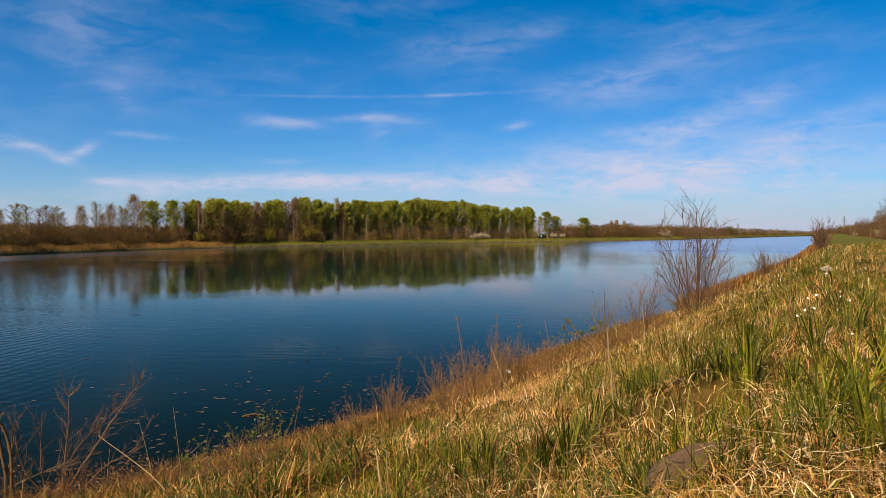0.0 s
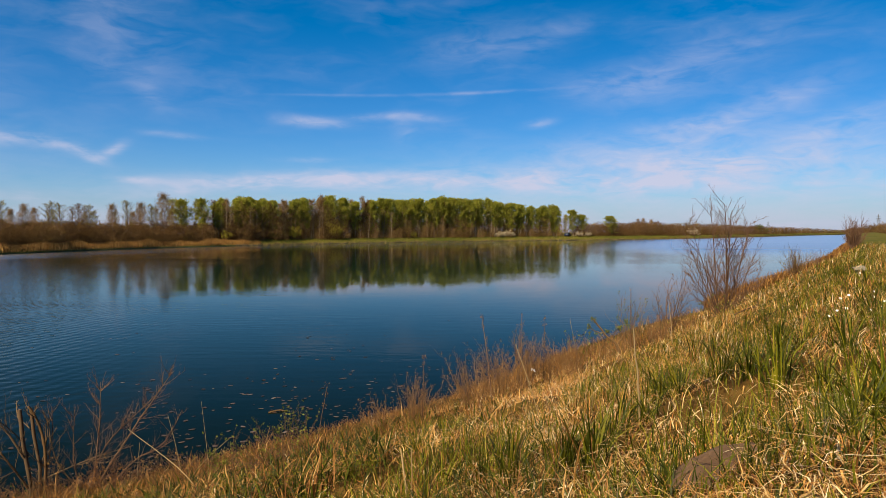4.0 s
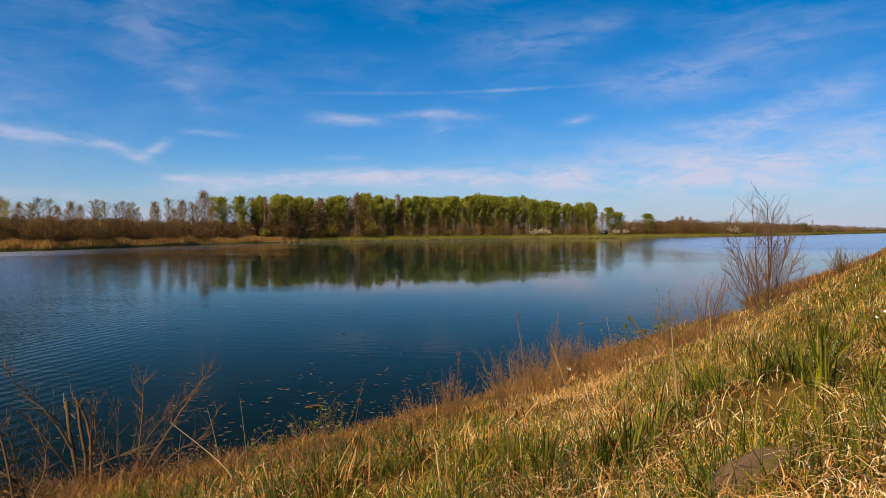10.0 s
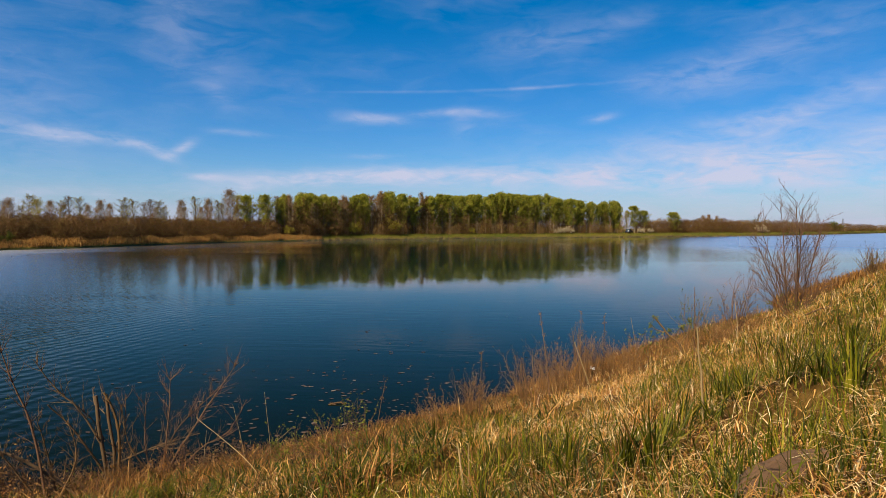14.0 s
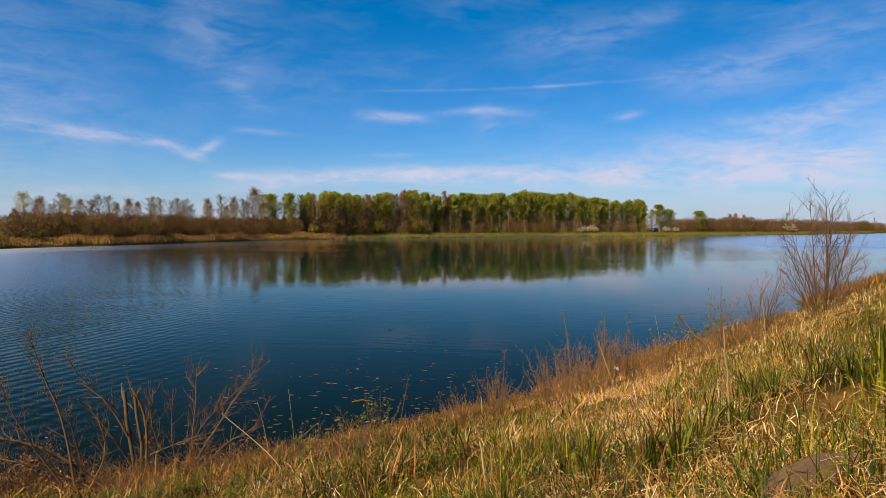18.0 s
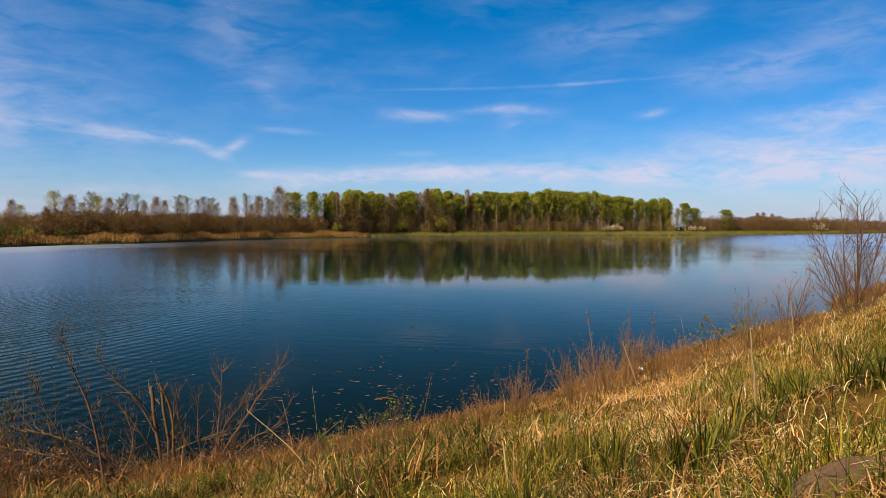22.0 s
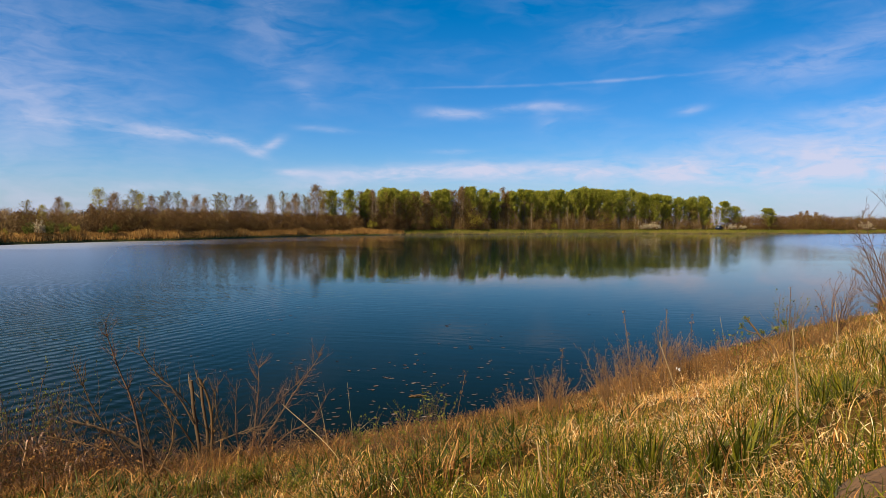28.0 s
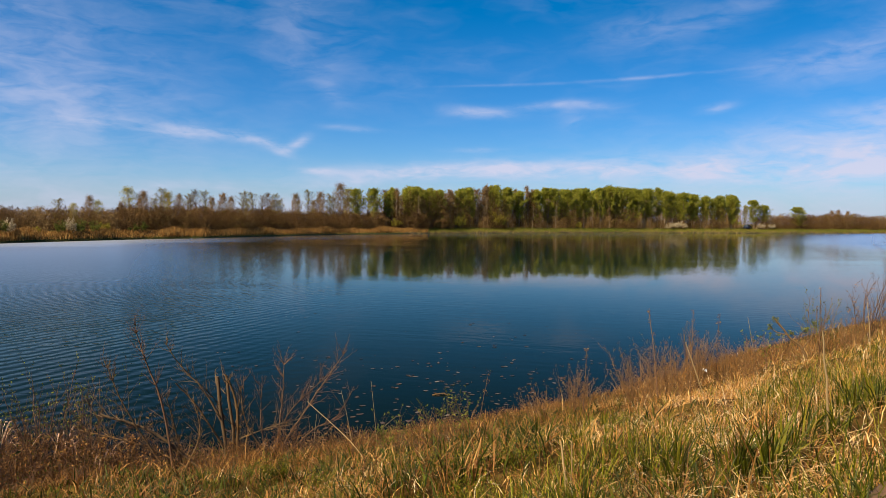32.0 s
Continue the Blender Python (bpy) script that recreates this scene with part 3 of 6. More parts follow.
def thicket(seed, label, stems=8, twigs=520, buds=90, bud_mat=None, name="bare_shrub", group="shrubs on the far bank", wide=0.42, size=0.018, mat=None, fineness=1.0):
    """Brown brushwood: a few stems and a mass of fine twigs with a rounded, uneven outline."""
    def grow():
        rng = np.random.default_rng(seed)
        wood, fine, crown = Mesh(), Mesh(), Mesh()
        for k in range(stems):
            a, s = rng.uniform(0, 6.283), rng.uniform(0, 0.3)
            p, w = bough(wood, rng, (s * math.cos(a), s * math.sin(a), -0.02), (rng.uniform(0, 0.35) * math.cos(a), rng.uniform(0, 0.35) * math.sin(a), 1), rng.uniform(0.6, 0.9), 0.006, 3, 0.05, 0.08, 3)
        at, k = oval(rng, twigs, -0.25, 0.88, wide, 0.5)
        at[:, 2] = np.abs(at[:, 2]) * (1 + 0.2 * np.sin(7 * at[:, 0] + seed) * np.sin(8 * at[:, 1] + 2 * seed))
        lean = np.stack([at[:, 0] * 1.2, at[:, 1] * 1.2, np.full(twigs, 0.5)], -1) + rng.normal(size=(twigs, 3)) * 0.62
        fine.twigs(at, lean, rng.uniform(0.05, 0.14, twigs) * fineness, rng.uniform(0.010, 0.020, twigs) * fineness, rng)
        ob = thing(name, label, "shrub", group)
        part("branchwork", wood.done("branchwork", BARK_BROWN), ob), tagged(part("twigwork", fine.done("twigwork", mat or TWIG), ob), kind="stuff")
        if buds:
            pick = rng.choice(twigs, buds)
            crown.leaflets(at[pick] + [0, 0, 0.1] + rng.normal(size=(buds, 3)) * 0.05, size, rng)
            part("crown", crown.done("crown", bud_mat), ob)
        return ob
    return grow


def round_bush(seed, label, mat, count=1100, size=0.05, name="leafy_bush"):
    def grow():
        rng = np.random.default_rng(seed)
        wood, crown, tips = Mesh(), Mesh(), []
        for k in range(9):
            a = rng.uniform(0, 6.283)
            ramify(wood, rng, (0.1 * math.cos(a), 0.1 * math.sin(a), -0.02), (0.7 * math.cos(a), 0.7 * math.sin(a), 1), rng.uniform(0.6, 0.95), 0.016, (4, 2), 40, 0.06, 3, 0.5, 0.2, tips, 0.12)
        tips = np.array(tips)
        crown.leaves(tips[rng.choice(len(tips), count)] + rng.normal(size=(count, 3)) * 0.06, size, rng)
        ob = thing(name, label, "shrub", "shrubs on the far bank")
        part("branchwork", wood.done("branchwork", BARK_BROWN), ob), part("crown", crown.done("crown", mat), ob)
        return ob
    return grow


GROWNERS = {
    "poplar_a": leafy_poplar(1, "tall poplar with fresh green spring leaves on the far bank", LEAF, 4700, 0.0122, 0.24, 0.17),
    "poplar_b": leafy_poplar(2, "tall poplar with fresh green spring leaves on the far bank", LEAF, 4400, 0.0122, 0.30, 0.16),
    "poplar_c": leafy_poplar(3, "broad poplar with dense green spring crown on the far bank", LEAF, 5200, 0.0127, 0.12, 0.20),
    "poplar_thin_a": leafy_poplar(4, "slender poplar with thin yellow-green young leaves", LEAF_YELLOW, 2400, 0.0080, 0.20, 0.15, 1.1),
    "poplar_thin_b": leafy_poplar(5, "slender tree with sparse brownish young leaves", LEAF_BROWN, 2600, 0.0070, 0.18, 0.14, 1.2, 700),
    "bare_a": bare_tree(6, "tall bare tree with brown branches and yellowish buds", BARK_BROWN, 34, 1700, 1300, LEAF_YELLOW, 0.2, 0.15),
    "bare_b": bare_tree(7, "tall bare tree with upright grey-brown branches", BARK_BROWN, 34, 1800, 900, LEAF_BROWN, 0.18, 0.15),
    "bare_pale": bare_tree(18, "tall bare poplar with pale trunk and pinkish-brown twigs", BARK_PALE, 36, 2300, 1500, LEAF_BROWN, 0.24, 0.14, twig=TWIG_PALE),
    "sapling": bare_tree(8, "thin bare sapling in front of the poplars", BARK_PALE, 14, 420, 200, LEAF_BROWN, 0.12, 0.12, "sapling_tree", twig=TWIG_PALE),
    "thicket_a": thicket(9, "dense leafless brown shrub above the reeds", 8, 900, 120, LEAF_BROWN, fineness=1.0),
    "thicket_b": thicket(10, "dense leafless brown shrub above the reeds", 9, 950, 90, LEAF_BROWN, wide=0.46, fineness=1.0),
    "thicket_c": thicket(11, "leafless brown shrub with first yellowish leaves", 8, 700, 260, LEAF_YELLOW, size=0.014, fineness=1.0),
    "brush": thicket(15, "dense leafless brown shrub", 5, 620, 60, LEAF_BROWN, size=0.016, wide=0.5, fineness=1.2),
    "brush_fine": thicket(19, "leafless brown tree of the wood behind the dike", 6, 1200, 120, LEAF_BROWN, size=0.012, wide=0.5, fineness=0.7),
    "brush_pale": thicket(17, "dense leafless tan shrub", 5, 460, 60, LEAF_BROWN, size=0.02, wide=0.5, mat=TWIG_PALE, fineness=1.45),
    "brush_yellow": thicket(16, "leafless shrub with first yellowish leaves", 5, 380, 160, LEAF_YELLOW, size=0.02, wide=0.46, fineness=1.45),
    "green_bush": round_bush(12, "round dark green leafy bush at the water", LEAF_DARK),
    "yellow_bush": round_bush(13, "yellow-green budding willow bush", LEAF_YELLOW, 900),
    "blossom_bush": round_bush(14, "white flowering blackthorn bush", BLOSSOM, 1200, 0.045, "blossom_bush"),
}


def join_plants(name, label, category, places):
    """Far growth that nobody could count: one object out of many plants (kind, pose)."""
    v, t, slots, mats, count = [], [], [], [], 0
    for kind, m in places:
        if kind not in GROWN:
            GROWN[kind] = GROWNERS[kind]()
            GROWN[kind].matrix_basis = m
            continue
        for ob in GROWN[kind].children:
            me = ob.data
            co, ix = np.empty(len(me.vertices) * 3, np.float32), np.empty(len(me.loops), np.int32)
            me.vertices.foreach_get("co", co), me.loops.foreach_get("vertex_index", ix)
            mm = np.array(m)
            v.append(co.reshape(-1, 3) @ mm[:3, :3].T + mm[:3, 3])
            t.append(ix.reshape(-1, 3) + count)
            count += len(me.vertices)
            if me.materials[0] not in mats:
                mats.append(me.materials[0])
            slots.append(np.full(len(me.polygons), mats.index(me.materials[0]), np.int32))
    me = mesh_of(name, np.vstack(v), np.vstack(t), mats[0])
    for mat in mats[1:]:
        me.materials.append(mat)
    me.polygons.foreach_set("material_index", np.concatenate(slots))
    return tagged(new(name, me), label, category, kind="stuff")


def stature(x, y, z, height, spread, turn):
    return pose(x, y, z, 0, 0, turn) @ Matrix.Diagonal((height * spread, height * spread, height, 1))


def far_plant(kind, az, back, height, rng, spread=1.0):
    r = float(far_edge(az)) + back
    x, y = r * math.sin(radians(az)), r * math.cos(radians(az))
    return plant(kind, x, y, float(ground_z(x, y)) - 0.05, height, spread * rng.uniform(0.9, 1.12), rng.uniform(0, 360))


def tall_to(az, back, el):
    """The height of a tree at that place whose top stands at that angle above the eye's level."""
    r = float(far_edge(az)) + back
    return r * math.tan(radians(el)) + 1.5


def build_stand():
    """The poplar plantation across the water."""
    rng = np.random.default_rng(20)
    tops_az = (-21, -19.8, -18.4, -16.5, -14.7, -11.9, -9.8, -8.4, -7.2, -4.8, -1.9, 0.5, 1.8, 3.6, 5.0, 6.1, 7.4, 8.7, 9.6)
    tops_el = (2.6, 2.75, 2.98, 2.80, 2.72, 3.10, 2.80, 2.6, 2.88, 2.90, 3.0, 2.86, 2.75, 2.42, 2.18, 2.15, 2.2, 1.9, 1.5)
    for row, (back, count) in enumerate(((9, 34), (15, 30), (23, 24))):
        for k in range(count):
            az = -20.6 + 28.0 * (k + 0.5 + rng.uniform(-0.25, 0.25)) / count + (0.3 if row % 2 else 0)
            if row > 1 and az > 5.4:
                continue
            brown = (-15.9 < az < -14.3) or (-12.9 < az < -11.9) or (-9.1 < az < -8.2)
            kind = rng.choice(["bare_pale", "poplar_thin_b", "poplar_a"], p=[0.6, 0.3, 0.1]) if brown else rng.choice(["poplar_a", "poplar_b", "poplar_c", "bare_pale"], p=[0.42, 0.36, 0.14, 0.08])
            el = float(np.interp(az, tops_az, tops_el)) * rng.uniform(0.93, 1.01)
            far_plant(kind, az, back + rng.uniform(-1, 1), tall_to(az, back, el) * (1.07 if row < 2 else 1.0), rng, 1.34)
    for az, el, kind, wide in ((7.4, 2.28, "poplar_c", 1.4), (6.5, 2.05, "poplar_a", 1.3), (5.8, 2.1, "poplar_b", 1.3), (8.75, 1.98, "poplar_a", 1.75), (9.5, 1.55, "poplar_b", 2.0), (8.1, 1.6, "poplar_thin_a", 1.2), (11.85, 1.42, "poplar_c", 2.2), (-8.7, 3.25, "bare_pale", 1.1), (-8.3, 2.95, "bare_pale", 1.1), (-12.2, 3.1, "bare_pale", 1.1), (-18.4, 3.08, "poplar_c", 1.5), (-17.6, 2.95, "poplar_c", 1.4), (-6.8, 1.75, "poplar_thin_a", 1.3)):
        far_plant(kind, az, 9, tall_to(az, 9, el), rng, wide)
    for k in range(120):  # thin bare growth in front of and between the trunks
        az = -20.5 + 27 * (k + rng.uniform(0, 1)) / 120
        far_plant(rng.choice(["sapling", "thicket_c", "bare_pale"], p=[0.66, 0.24, 0.1]), az, rng.uniform(6, 12), rng.uniform(5.5, 10.0) if az < -6 else rng.uniform(3.8, 7.6), rng, 1.15)
    for k in range(56):  # low sunlit growth in front
        az = -20 + 27.5 * (k + rng.uniform(0, 1)) / 56
        far_plant(rng.choice(["brush_pale", "brush_yellow"], p=[0.6, 0.4]), az, rng.uniform(5.2, 8), rng.uniform(1.6, 4.2), rng, 0.8)
    places = []
    for k in range(190):  # the dim depth of the plantation
        az, back = -20.6 + 28.5 * (k + rng.uniform(0, 1)) / 190, rng.uniform(16, 44)
        r = float(far_edge(az)) + back
        x, y = r * math.sin(radians(az)), r * math.cos(radians(az))
        places.append((str(rng.choice(["brush_pale", "brush_pale", "brush_yellow"])), stature(x, y, float(ground_z(x, y)) - 0.1, rng.uniform(4.5, 9), 0.75, rng.uniform(0, 360))))
    join_plants("plantation_undergrowth", "brown undergrowth deep between the poplars", "undergrowth", places)
    for az, h, kind in ((-11.1, 5.4, "yellow_bush"), (-14.3, 4.2, "yellow_bush"), (-16, 2.6, "green_bush"), (-19.7, 3, "yellow_bush"), (-4.5, 2.5, "yellow_bush"), (1.0, 2.4, "thicket_c"),
                        (2.6, 2.4, "blossom_bush"), (3.5, 2.9, "blossom_bush"), (9.3, 2.3, "blossom_bush"), (10.0, 2.1, "blossom_bush"), (18.0, 3.8, "blossom_bush"), (-17.4, 2.0, "thicket_c")):
        far_plant(kind, az, 5.5, h * 0.8, rng, 1.5 if kind == "blossom_bush" else 0.85)


def build_reed_shore():
    """Bare trees above a brown thicket and a belt of reeds."""
    rng = np.random.default_rng(21)
    for az, el, kind in ((-40.4, 2.7, "poplar_thin_a"), (-39.4, 2.35, "poplar_thin_b"), (-38.4, 2.6, "bare_a"), (-37.6, 2.4, "poplar_thin_a"), (-36.4, 2.2, "bare_a"), (-35.6, 2.55, "bare_b"), (-34.7, 2.5, "bare_a"),
                         (-33.6, 2.35, "poplar_thin_b"), (-32.2, 2.45, "bare_a"), (-31.3, 2.4, "bare_a"), (-30.2, 2.4, "bare_b"), (-29.2, 2.3, "bare_a"), (-27.9, 2.4, "poplar_thin_b"), (-26.8, 2.65, "bare_a"),
                         (-25.9, 2.6, "poplar_thin_b"), (-24.3, 3.3, "poplar_thin_b"), (-23.6, 2.9, "poplar_thin_a"), (-23.0, 2.85, "poplar_a"), (-22.2, 2.6, "bare_a"), (-21.5, 2.85, "poplar_a"), (-20.7, 2.75, "bare_b"), (-25.1, 2.4, "bare_a"),
                         (-45.2, 1.65, "bare_a"), (-44.2, 1.35, "poplar_thin_a"), (-43.1, 1.95, "poplar_thin_b"), (-42.6, 1.6, "poplar_thin_a"), (-41.0, 1.5, "poplar_thin_b")):
        far_plant(kind, az, 11 + rng.uniform(-2, 4), tall_to(az, 11, el) * 1.04, rng, 1.5)
    for k in range(18):
        az = -40.5 + 20 * (k + rng.uniform(0, 1)) / 18
        far_plant(rng.choice(["bare_a", "bare_b", "poplar_thin_b"]), az, rng.uniform(14, 24), tall_to(az, 18, rng.uniform(1.9, 2.35)), rng, 1.4)
    for k in range(110):
        az = -41 + 24 * (k + rng.uniform(0, 1)) / 110
        back = rng.uniform(3.5, 13)
        far_plant(rng.choice(["thicket_a", "thicket_b", "thicket_c"], p=[0.45, 0.4, 0.15]), az, back, rng.uniform(2.5, 4.3) + back * 0.07, rng, 1.0)
    places = []
    for k in range(260):
        az, back = -60 + 43 * ((k + rng.uniform(0, 1)) / 260) ** 0.9, rng.uniform(5, 30)
        r = float(far_edge(az)) + back
        x, y = r * math.sin(radians(az)), r * math.cos(radians(az))
        places.append((str(rng.choice(["brush", "brush", "brush_pale"])), stature(x, y, float(ground_z(x, y)) - 0.1, rng.uniform(3.2, 4.2) * (1 if az > -41 else 0.82) + back * 0.025, 1.0, rng.uniform(0, 360))))
    join_plants("thicket_depth", "dense brown thicket behind the reeds", "undergrowth", places)
    for k in range(60):  # lower and farther round the bay
        az = -58 + 17.5 * (k + rng.uniform(0, 1)) / 60
        back = rng.uniform(7, 40)
        far_plant(rng.choice(["thicket_a", "thicket_b", "thicket_c"]), az, back, rng.uniform(2.4, 3.4) + back * 0.022, rng, 0.95)
    for az, h, kind in ((-44.9, 2.1, "green_bush"), (-44.3, 2.3, "blossom_bush"), (-43.6, 2.3, "green_bush"), (-42.9, 2.1, "green_bush"), (-42.1, 1.8, "yellow_bush"), (-48.1, 2.2, "blossom_bush"), (-48.7, 2.0, "green_bush"),
                        (-39.6, 2.0, "green_bush"), (-40.2, 1.6, "green_bush"), (-46.5, 1.2, "yellow_bush"), (-50.5, 2.4, "green_bush")):
        far_plant(kind, az, 3.0, h * 0.9, rng, 0.75)


def build_far_hedges():
    """Brown hedges that run on towards the horizon, and the wood behind the dike."""
    rng = np.random.default_rng(22)
    places = []
    for k in range(300):
        az = 8.6 + 20.8 * ((k + rng.uniform(0, 1)) / 300) ** 0.85
        el = float(np.interp(az, (8.6, 11, 14, 16, 19, 23, 26, 28, 29.4), (0.75, 0.9, 0.9, 0.82, 0.68, 0.46, 0.28, 0.14, 0.08)))
        back = rng.uniform(7, 34)
        kind = rng.choice(["brush", "brush_pale", "brush_yellow"], p=[0.74, 0.08, 0.18])
        r = float(far_edge(az)) + back
        x, y = r * math.sin(radians(az)), r * math.cos(radians(az))
        places.append((str(kind), stature(x, y, float(ground_z(x, y)) - 0.1, tall_to(az, back, el) * rng.uniform(0.75, 1.05), 1.0, rng.uniform(0, 360))))
    join_plants("far_hedge", "brown leafless hedge of trees along the far shore", "hedge", places)
    for az, el, kind in ((14.3, 1.2, "poplar_thin_b"), (13.9, 1.15, "poplar_thin_b"), (14.9, 1.1, "poplar_thin_b"), (23.0, 0.5, "green_bush")):
        far_plant(kind, az, 15, tall_to(az, 15, el), rng, 1.5)
    places = []
    for k in range(260):
        u = 165 + 1400 * ((k + rng.uniform(0, 1)) / 260) ** 1.4
        n = float(np.interp(u, SHORE_U, SHORE_N)) + rng.uniform(1.5, 36) if u > 330 else rng.uniform(11, 34)
        x, y = u * math.sin(DIKE) + n * math.cos(DIKE), u * math.cos(DIKE) - n * math.sin(DIKE)
        kind = rng.choice(["brush", "brush_pale", "brush_yellow"], p=[0.82, 0.1, 0.08])
        if u < 420:
            kind = "brush_fine"
        places.append((str(kind), stature(x, y, float(ground_z(x, y)) - 0.1, rng.uniform(7.0, 9.6) if n > 9 else rng.uniform(3.0, 5.0), 0.8, rng.uniform(0, 360))))
    join_plants("dike_wood", "brown leafless wood behind the grassy dike", "woods", places)
    for u, n, h in ((215, 13.0, 4.2), (420, 11.5, 2.4)):
        x, y = u * math.sin(DIKE) + n * math.cos(DIKE), u * math.cos(DIKE) - n * math.sin(DIKE)
        plant("blossom_bush", x, y, float(ground_z(x, y)) - 0.1, h, 0.9, u)


build_stand()
build_reed_shore()
build_far_hedges()


def build_far_ridge():
    """Low wooded hills on the horizon."""
    az = np.radians(np.arange(-60, 62, 0.25))
    k = np.arange(len(az))
    top = 0.62 * (7 + 4 * np.sin(k * 0.11) + 3 * np.sin(k * 0.37 + 1) + 2.2 * np.sin(k * 1.7) + 1.5 * np.sin(k * 2.9))
    r = 2300.0
    rows = [(r - 60, 0 * top), (r - 20, top * 0.7), (r, top), (r + 80, top * 0.9), (r + 150, 0 * top)]
    v = np.concatenate([np.stack([rr * np.sin(az), rr * np.cos(az), h], -1) for rr, h in rows])
    # distance haze is painted into the woods as a blue-grey base colour
    m, n = material("haze_tinted_woods")
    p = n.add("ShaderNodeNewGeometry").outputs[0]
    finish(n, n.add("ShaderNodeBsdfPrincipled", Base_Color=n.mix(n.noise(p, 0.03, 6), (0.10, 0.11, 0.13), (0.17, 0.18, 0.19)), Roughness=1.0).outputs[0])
    tagged(new("far_woods", mesh_of("far_woods", v, grid_tris(5, len(az)), m)), "haze-tinted wooded hills along the horizon", "woods", kind="stuff")


build_far_ridge()


# ---- blades ----
def blades(x, y, height, width, bend, rng, segs=3, lie=0.0, sink=0.01, curl=0.0):
    """Arrays of tapering, arching blades rooted on the ground."""
    count = len(x)
    root = np.stack([x, y, ground_z(x, y) - sink], -1)
    a = rng.uniform(0, 6.283, count)
    twist = rng.normal(0, 1, count) * curl
    f = a + rng.uniform(0.6, 2.5, count)
    side = np.stack([np.cos(f), np.sin(f), np.zeros(count)], -1)
    up = np.array([0, 0, 1.0])
    v = []
    steps = np.linspace(0, 1, segs + 1)
    for k, s in enumerate(steps):
        arch = bend * s ** 1.7
        lean = np.stack([np.cos(a + twist * s), np.sin(a + twist * s), np.zeros(count)], -1)
        rise = s * (1 - lie) - 0.42 * bend * s ** 2.6 * (1 - lie)
        c = root + up * (height * rise)[:, None] + lean * (height * (arch + lie * s))[:, None]
        c[:, 2] += sink * 0.5 * (s > 0) + lie * 0.035 * math.sin(3.14 * min(1, s * 1.1))
        w = width * (1 - s ** 2.2) * 0.5 if k < segs else None
        if w is None:
            v.append(c[:, None])
        else:
            v.append(np.stack([c - side * w[:, None], c + side * w[:, None]], 1))
    v = np.concatenate(v, 1)
    per = v.shape[1]
    t = []
    for k in range(segs - 1):
        t += [(2 * k, 2 * k + 1, 2 * k + 3), (2 * k, 2 * k + 3, 2 * k + 2)]
    t.append((2 * segs - 2, 2 * segs - 1, 2 * segs))
    tris = (np.arange(count)[:, None, None] * per + np.array(t)[None]).reshape(-1, 3)
    return v.reshape(-1, 3), tris


def scatter(rng, count, r0, r1, a0, a1, power=1.0):
    """Places on the bank, denser towards the near end."""
    r = np.exp(rng.uniform(np.log(r0), np.log(r1), count) * power)
    a = np.radians(rng.uniform(a0, a1, count))
    x, y = r * np.sin(a), r * np.cos(a)
    u, n = along(x, y)
    s = n - np.interp(u, SHORE_U, SHORE_N)
    keep = s > 0.05
    return x[keep], y[keep], r[keep], s[keep], n[keep]


def tone_noise(x, y, k=1.0, o=0.0):
    return np.sin(1.7 * k * x + o) * np.sin(1.3 * k * y + 2 * o + 1) + 0.6 * np.sin(4.1 * k * x - 2.2 * k * y + o) + 0.4 * np.sin(7.3 * k * y + 3.1 * k * x + 3 * o)


